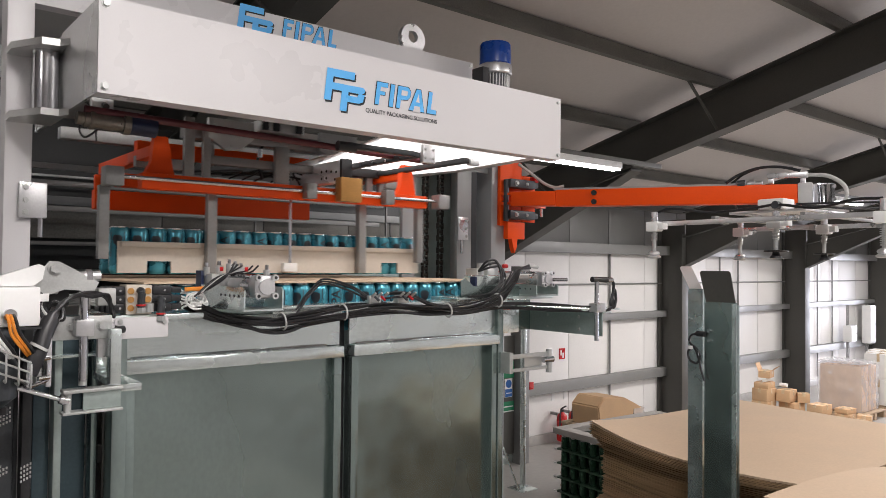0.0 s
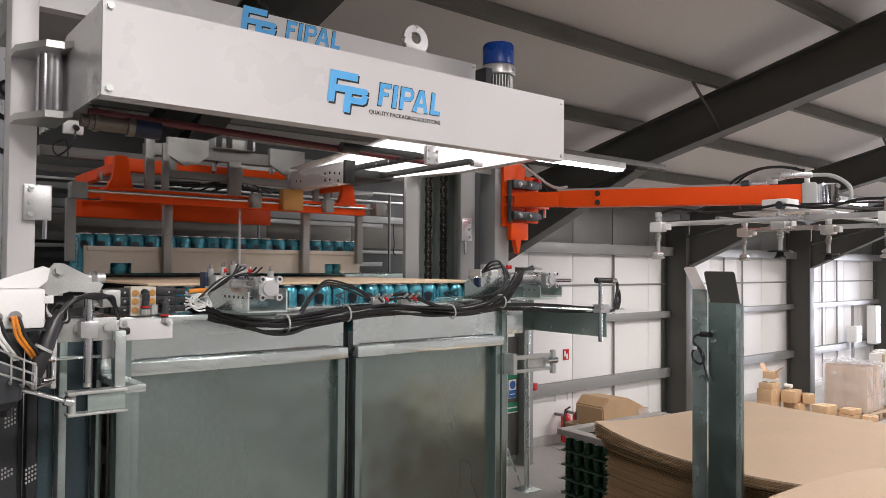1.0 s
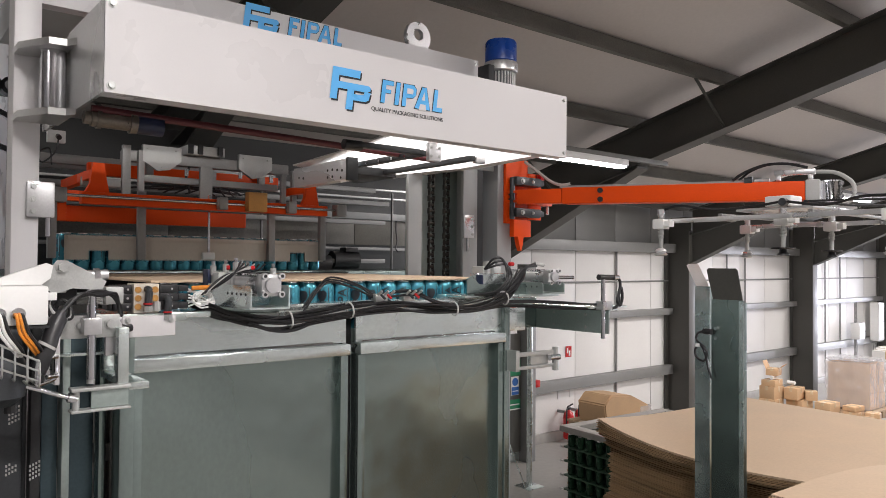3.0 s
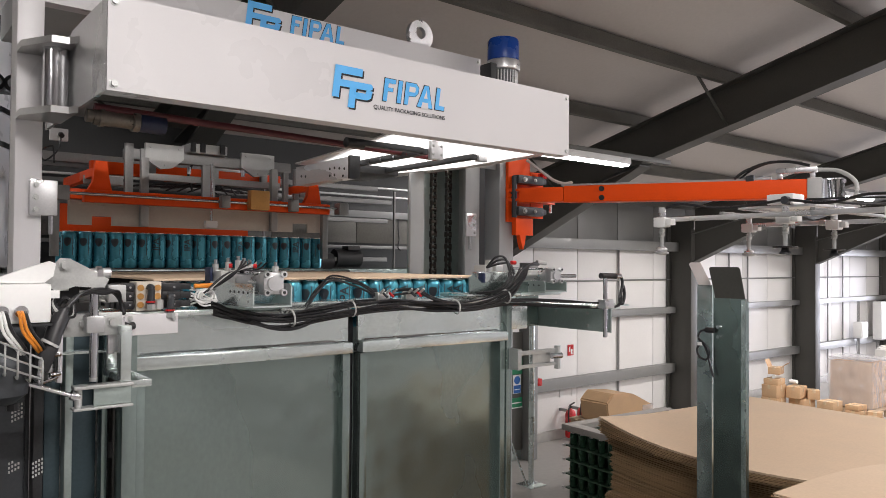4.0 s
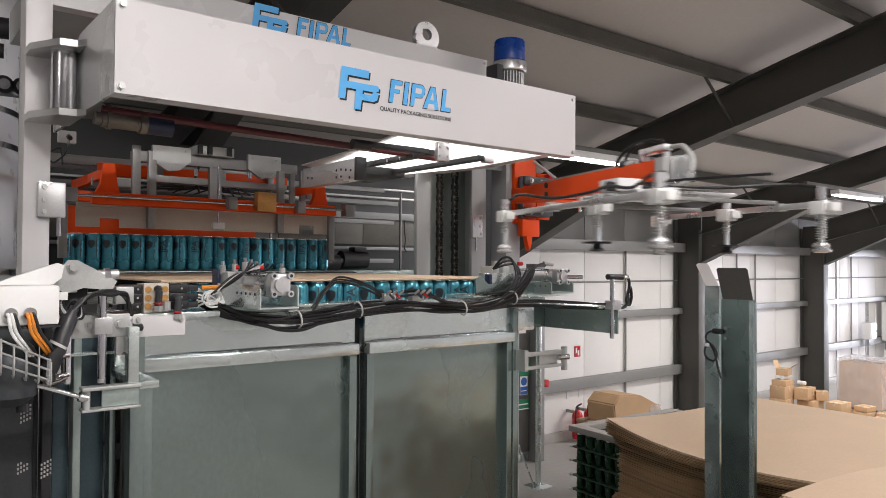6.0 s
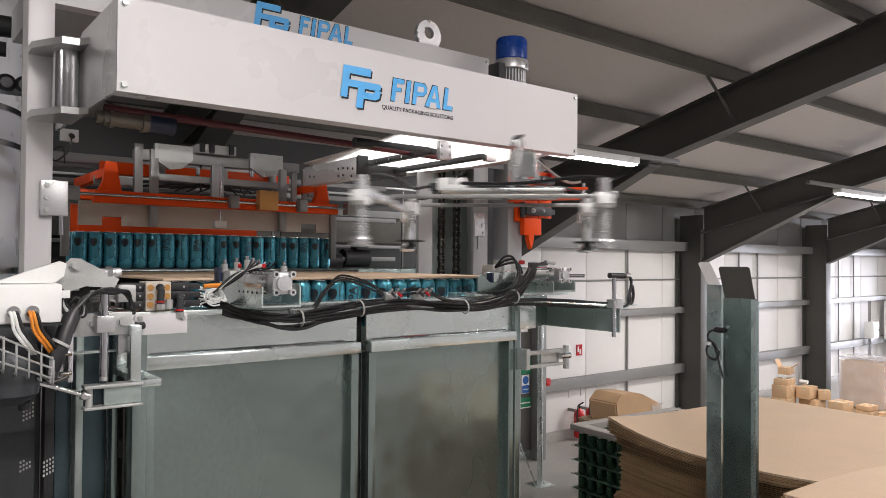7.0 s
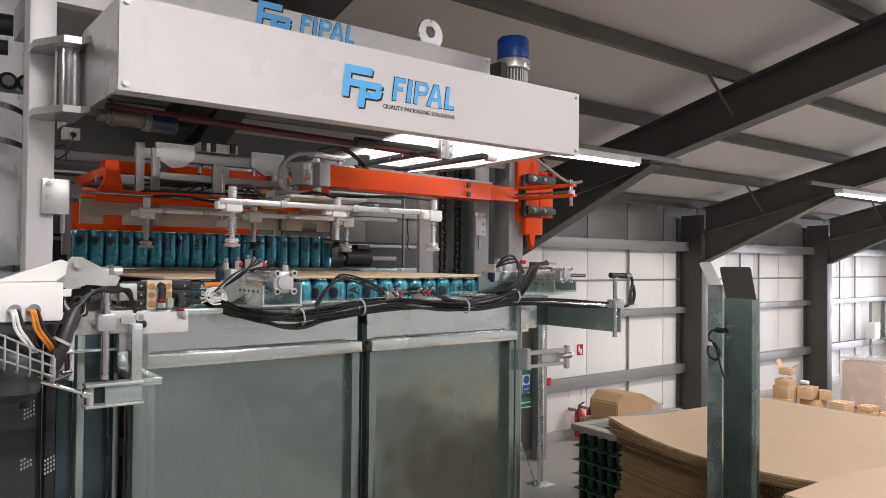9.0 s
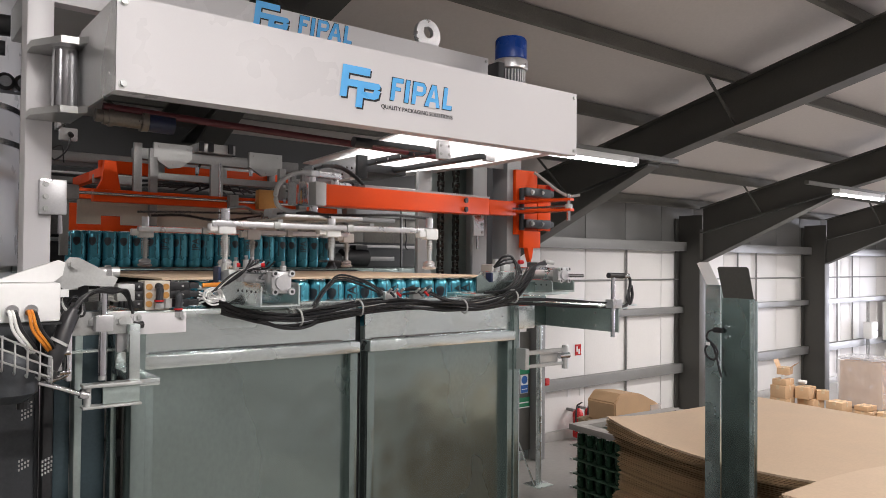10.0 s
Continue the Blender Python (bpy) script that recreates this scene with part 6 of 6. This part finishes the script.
    part("clamp_strip", B(0.36, 0.49, 1.80, 1.812, 2.525, 2.578, 0.003), M_ZINC, s)
    for x in (0.377, 0.405, 0.468):
        bolt(x, 1.80, 2.555, 0.009, s)
    part("post_tube", B(0.335, 0.352, 1.80, 1.84, 2.43, 2.60, 0.002), M_ALU, s)
    part("hang_plate", B(0.463, 0.50, 1.815, 1.83, 2.48, 2.57, 0.003), M_ALU, s)
    # thick black hose and boot
    h = thing("corrugated_boot", "thick black rubber cable boot", "cable boot", (0.33, 1.72, 2.5))
    part("boot", hose(bmesh.new(), [(0.302, 1.70, 2.47), (0.318, 1.70, 2.51), (0.332, 1.71, 2.55), (0.346, 1.72, 2.58)], 0.017, 12), M_BLACK, h)
    part("boot_neck", C((0.34, 1.716, 2.57), (0.352, 1.722, 2.592), 0.013, 12, 0.010), M_BLACK, h)
    part("tie", C((0.319, 1.70, 2.522), (0.322, 1.70, 2.527), 0.019, 14), M_GREYC, h)
    for k in range(4):
        part("cable", hose(bmesh.new(), [(0.349, 1.72, 2.588), (0.375 + 0.006 * k, 1.74, 2.615 + 0.004 * k), (0.42 + 0.005 * k, 1.75, 2.632 - 0.003 * k), (0.46 + 0.004 * k, 1.77, 2.626), (0.487, 1.80, 2.60 - 0.004 * k), (0.498, 1.82, 2.572)], 0.0052 if k == 0 else 0.0038, 7), M_BLACK, h)
    for k in range(5):
        part("thin_wire", hose(bmesh.new(), [(0.40, 1.85, 2.60 + 0.006 * k), (0.44, 1.83, 2.605 + 0.005 * k), (0.47, 1.84, 2.60 + 0.006 * k), (0.50, 1.87, 2.615 + 0.004 * k)], 0.003, 6), M_GREYC, h)
    # valve island
    v = thing("valve_island", "black pneumatic valves on a cream manifold", "valve block", (0.585, 1.9, 2.575))
    for i in range(3):
        z = 2.578 + 0.0215 * i
        part("valve_body", B(0.497, 0.541, 1.885, 1.94, z, z + 0.0205, 0.003), M_BLACK, v)
        part("valve_cap", B(0.484, 0.496, 1.89, 1.935, z + 0.003, z + 0.018, 0.002), M_BLACKM, v)
        part("valve_screw", C((0.53, 1.885, z + 0.010), (0.53, 1.883, z + 0.010), 0.003, 8), M_STEEL, v)
        part("valve_body", B(0.606, 0.655, 1.885, 1.94, z, z + 0.0205, 0.003), M_BLACK, v)
        part("valve_cap", B(0.656, 0.682, 1.89, 1.935, z + 0.003, z + 0.018, 0.002), M_BLACKM, v)
        part("valve_screw", C((0.637, 1.885, z + 0.010), (0.637, 1.883, z + 0.010), 0.003, 8), M_STEEL, v)
    m = part("manifold", B(0.543, 0.604, 1.88, 1.94, 2.572, 2.645, 0.002), M_BEIGE, v, "cream manifold plate with ports")
    for i in range(3):
        for x in (0.553, 0.594):
            part("port", C((x, 1.88, 2.588 + 0.021 * i), (x, 1.877, 2.588 + 0.021 * i), 0.008, 12), M_BRONZE, m)
    for x, z0 in ((0.572, 2.632), (0.62, 2.61)):
        part("elbow", hose(bmesh.new(), [(x, 1.872, z0), (x + 0.002, 1.862, z0 - 0.004), (x + 0.001, 1.862, z0 - 0.025), (x, 1.862, z0 - 0.05)], 0.009, 10), M_BEAR, v, "grey elbow fitting")
        part("red_ring", C((x, 1.862, z0 - 0.034), (x, 1.862, z0 - 0.038), 0.0115, 12), M_RED, v)
        part("elbow_nut", C((x, 1.862, z0 - 0.055), (x, 1.862, z0 - 0.042), 0.0115, 6), M_ZINC, v)
    part("silencer", C((0.594, 1.868, 2.578), (0.594, 1.868, 2.60), 0.011, 10), M_ZINC, v)
    rnd = random.Random(8)
    for k in range(7):
        cx, cz, rr = 0.722 + rnd.uniform(-0.006, 0.006), 2.603 + rnd.uniform(-0.006, 0.006), rnd.uniform(0.016, 0.03)
        ph = rnd.uniform(0, 6)
        ring = [(0.684, 1.905, 2.583 + 0.008 * k)] + [(cx + rr * math.cos(ph + 0.8 * q), 1.885 + rnd.uniform(-0.006, 0.006), cz + 0.75 * rr * math.sin(ph + 0.8 * q)) for q in range(8)]
        part("white_wire", hose(bmesh.new(), ring, 0.0024, 6, 5), M_WHITE, v)
    part("front_plate", B(0.512, 0.64, 1.86, 1.868, 2.515, 2.567, 0.003), M_CREAM, v, "pale cover plate")
    for x, z in ((0.524, 2.557), (0.628, 2.553)):
        bolt(x, 1.86, z, 0.005, v)
    part("base_rail", B(0.48, 0.74, 1.885, 2.034, 2.556, 2.571, 0.003), M_GALVB, v)
    part("red_joint", hose(bmesh.new(), [(0.498, 1.85, 2.575), (0.498, 1.845, 2.55), (0.512, 1.845, 2.54), (0.53, 1.85, 2.54)], 0.009, 9), M_BLACKM, v)
    # uprights below
    u = thing("lift_column", "galvanised lift column of several folded channels", "machine column", (0.45, 2.15, 0))
    cols = ((0.20, 0.352, 2.16, M_BEAR), (0.353, 0.364, 2.17, M_BEAR), (0.365, 0.388, 2.12, M_BLACKM), (0.392, 0.431, 2.14, M_SLATE), (0.433, 0.452, 2.10, M_GALVM), (0.454, 0.523, 2.16, M_SLATE), (0.525, 0.54, 2.11, M_GALV), (0.541, 0.554, 2.15, M_BEAR))
    for x0, x1, y, mt in cols:
        part("channel", B(x0, x1, y, y + 0.05, 0, 2.555, 0.003), mt, u)
    part("welded_tube", B(0.515, 0.541, 2.03, 2.06, 2.415, 2.555, 0.003), M_GALVB, u)
    part("cross_strip", B(0.36, 0.55, 2.06, 2.095, 2.455, 2.463, 0.002), M_GALVB, u)
    rnd = random.Random(5)
    for cx, cz, n in ((0.335, 2.28, 16), (0.33, 2.15, 10), (0.377, 2.14, 16)):
        for k in range(n):
            part("print_bar", B(cx - 0.014 + 0.007 * (k % 4), cx - 0.010 + 0.007 * (k % 4), 2.118, 2.1195, cz + 0.011 * (k // 4) + 0.003 * (k % 4), cz + 0.006 + 0.011 * (k // 4) + 0.003 * (k % 4)), M_GREYC, u) if cx > 0.36 else \
                part("print_bar", B(cx - 0.014 + 0.007 * (k % 4), cx - 0.010 + 0.007 * (k % 4), 2.158, 2.1595, cz + 0.011 * (k // 4) + 0.003 * (k % 4), cz + 0.006 + 0.011 * (k // 4) + 0.003 * (k % 4)), M_GREYC, u)
    # gas strut and its bracket
    g = thing("door_strut", "polished strut joined to a hinge bracket on the guard door", "door strut", (0.4, 1.78, 2.4))
    part("rod", C((0.281, 1.75, 2.440), (0.385, 1.78, 2.396), 0.0055, 12), M_STEEL, g)
    part("rod_eye", C((0.378, 1.78, 2.399), (0.396, 1.78, 2.394), 0.011, 12), M_STEEL, g)
    part("pin", C((0.394, 1.78, 2.368), (0.394, 1.78, 2.418), 0.008, 12), M_ZINC, g)
    for z, dz in ((2.414, 0.008), (2.366, 0.006)):
        part("strap", B(0.382, 0.508, 1.765, 1.80, z - dz / 2, z + dz / 2, 0.002), M_ZINC, g)
    part("web_plate", B(0.425, 0.505, 1.776, 1.782, 2.370, 2.409, 0.001), M_GALVM, g)
    part("welded_tube", B(0.480, 0.504, 1.772, 1.80, 2.419, 2.548, 0.003), M_GALVB, g)
    part("tube_foot", B(0.509, 0.556, 1.79, 2.04, 2.40, 2.418, 0.003), M_GALVB, g)
    # motor and wire basket tray
    k_ = thing("gear_drive", "dark grey cast gear drive beside the enclosure", "motor", (0.2, 1.72, 2.42))
    part("housing", lathe(bmesh.new(), [(0.03, 0), (0.055, 0.02), (0.06, 0.08), (0.045, 0.11), (0.02, 0.125)], (0.235, 1.75, 2.40), 20), M_BEAR, k_)
    part("bracket", B(0.0, 0.235, 1.74, 1.99, 2.40, 2.45, 0.01), M_BEAR, k_)
    part("shaft_seat", C((0.262, 1.745, 2.447), (0.284, 1.75, 2.439), 0.012, 14), M_BLACK, k_)
    part("drain", C((0.262, 1.745, 2.385), (0.262, 1.745, 2.40), 0.012, 10), M_BLACK, k_)
    b = thing("wire_tray", "zinc wire basket cable tray", "cable tray", (0.28, 1.72, 2.47))
    for i in range(6):
        x = 0.19 + 0.022 * i
        part("tray_wire", hose(bmesh.new(), [(x, 1.66, 2.56 - 0.013 * i), (x, 1.66, 2.49 - 0.008 * i), (x + 0.002, 1.70, 2.485 - 0.008 * i), (x + 0.002, 1.78, 2.485 - 0.008 * i)], 0.0022, 6, 3), M_ZINC, b)
    for j in range(3):
        part("tray_wire", C((0.19, 1.66, 2.555 - 0.025 * j), (0.30, 1.66, 2.497 - 0.02 * j), 0.0022, 6), M_ZINC, b)
    part("tray_hoop", hose(bmesh.new(), [(0.30, 1.68, 2.50), (0.298, 1.68, 2.455), (0.303, 1.68, 2.447), (0.332, 1.70, 2.452), (0.337, 1.70, 2.46), (0.337, 1.70, 2.50)], 0.004, 8, 3), M_STEEL, b)
    for z in (2.46, 2.50):
        part("tray_bolt", C((0.318, 1.69, z), (0.34, 1.70, z), 0.005, 8), M_STEEL, b)
    part("tray_plate", B(0.335, 0.345, 1.70, 1.75, 2.44, 2.56, 0.002), M_ALU, b)


build_left_gear()
# machinery glimpsed at the far left behind the mast
fs = thing("side_conveyor", "steel side conveyor with bright rails beyond the mast", "conveyor", (-0.6, 3.6, 0))
for z in (2.56, 2.72, 2.93, 3.05):
    part("side_rail", B(-2.0, 0.40, 3.6, 3.63, z, z + 0.03, 0.004), M_ALU, fs)
for x in (-1.6, -0.7, 0.05, 0.3):
    part("stand", B(x, x + 0.05, 3.64, 3.69, 0, 3.3, 0.004), M_GALV, fs)
part("side_sheet", B(-1.4, 0.33, 3.40, 3.41, 2.46, 4.2, 0.002), M_WHITE, fs, "pale plastic side sheet")
part("side_bed", B(-2.0, 0.42, 3.5, 3.9, 2.30, 2.45, 0.006), M_GALV, fs)
for x, z in ((0.27, 2.96), (0.33, 2.73), (0.22, 2.76)):
    part("rail_knob", C((x, 3.57, z), (x, 3.6, z), 0.025, 14), M_STEEL, fs)


def motions():
    """All that moves: the layer head, its fence, the sliding cans, the swing arm, its gripper and its bracket."""
    slide = ((0, -0.924), (0.5, -0.663), (1, -0.40), (1.5, -0.138), (1.7, -0.045), (1.85, 0.0), (10, 0.0))
    h0 = Vector((1.38, 3.5, 2.95))
    walk(head, [(t, Matrix.Translation(h0 + Vector((0, d, 0)))) for t, d in slide])
    walk(fence, [(0, pose(0, 0, 0)), (2.7, pose(0, 0, 0)), (2.9, pose(0, 0, 0.02)), (3.5, pose(0, 0, 0.175)), (3.75, pose(0, 0, 0.191)), (10, pose(0, 0, 0.191))])
    for c in layer_cans:
        p, q = c.location.copy(), c.rotation_euler.copy()
        walk(c, [(t, Matrix.Translation(p + Vector((0, d, 0))) @ q.to_matrix().to_4x4()) for t, d in slide])
    walk(rear_clamp, [(0, pose(0, 0, 0)), (2.7, pose(0, 0, 0)), (2.9, pose(0, 0, -0.01)), (3.5, pose(0, 0, -0.085)), (3.7, pose(0, 0, -0.09)), (10, pose(0, 0, -0.09))])
    # swing: seconds, turn of the arm, turn of the gripper, fall of both
    swing = ((0, -70.6, -90.7, 0), (3.9, -70.6, -90.7, 0), (4.1, -73.4, -90.4, 0), (4.5, -81.6, -89.6, 0), (5, -91.5, -93.8, 0), (5.5, -102.4, -99.5, 0), (6.25, -117.0, -113.0, 0),
             (6.8, -127.9, -128.0, 0), (7, -132.8, -133.8, 0), (7.5, -144.7, -149.0, 0), (8, -152.4, -159.2, 0), (8.5, -159.45, -170.5, 0), (9, -165.8, -181.4, 0),
             (9.15, -166.1, -182.6, 0), (9.4, -166.1, -183.0, 0), (9.5, -166.1, -183.0, -0.004), (9.75, -166.1, -183.0, -0.03), (10, -166.1, -183.0, -0.071))
    walk(arm, [(t, Matrix.Translation(AXIS + Vector((0, 0, d))) @ pose(0, 0, 0, 0, 0, a)) for t, a, g, d in swing])
    reach = lambda a: Vector((1.3 * math.cos(radians(a)), 1.3 * math.sin(radians(a)), 0))
    walk(gripper, [(t, Matrix.Translation(AXIS + reach(a) + Vector((0, 0, d))) @ pose(0, 0, 0, 0, 0, g)) for t, a, g, d in swing])
    b0 = Vector((2.82, 2.85, 3.0))
    walk(bracket, [(t, Matrix.Translation(b0 + Vector((0, 0, d)))) for t, a, g, d in swing])


motions()
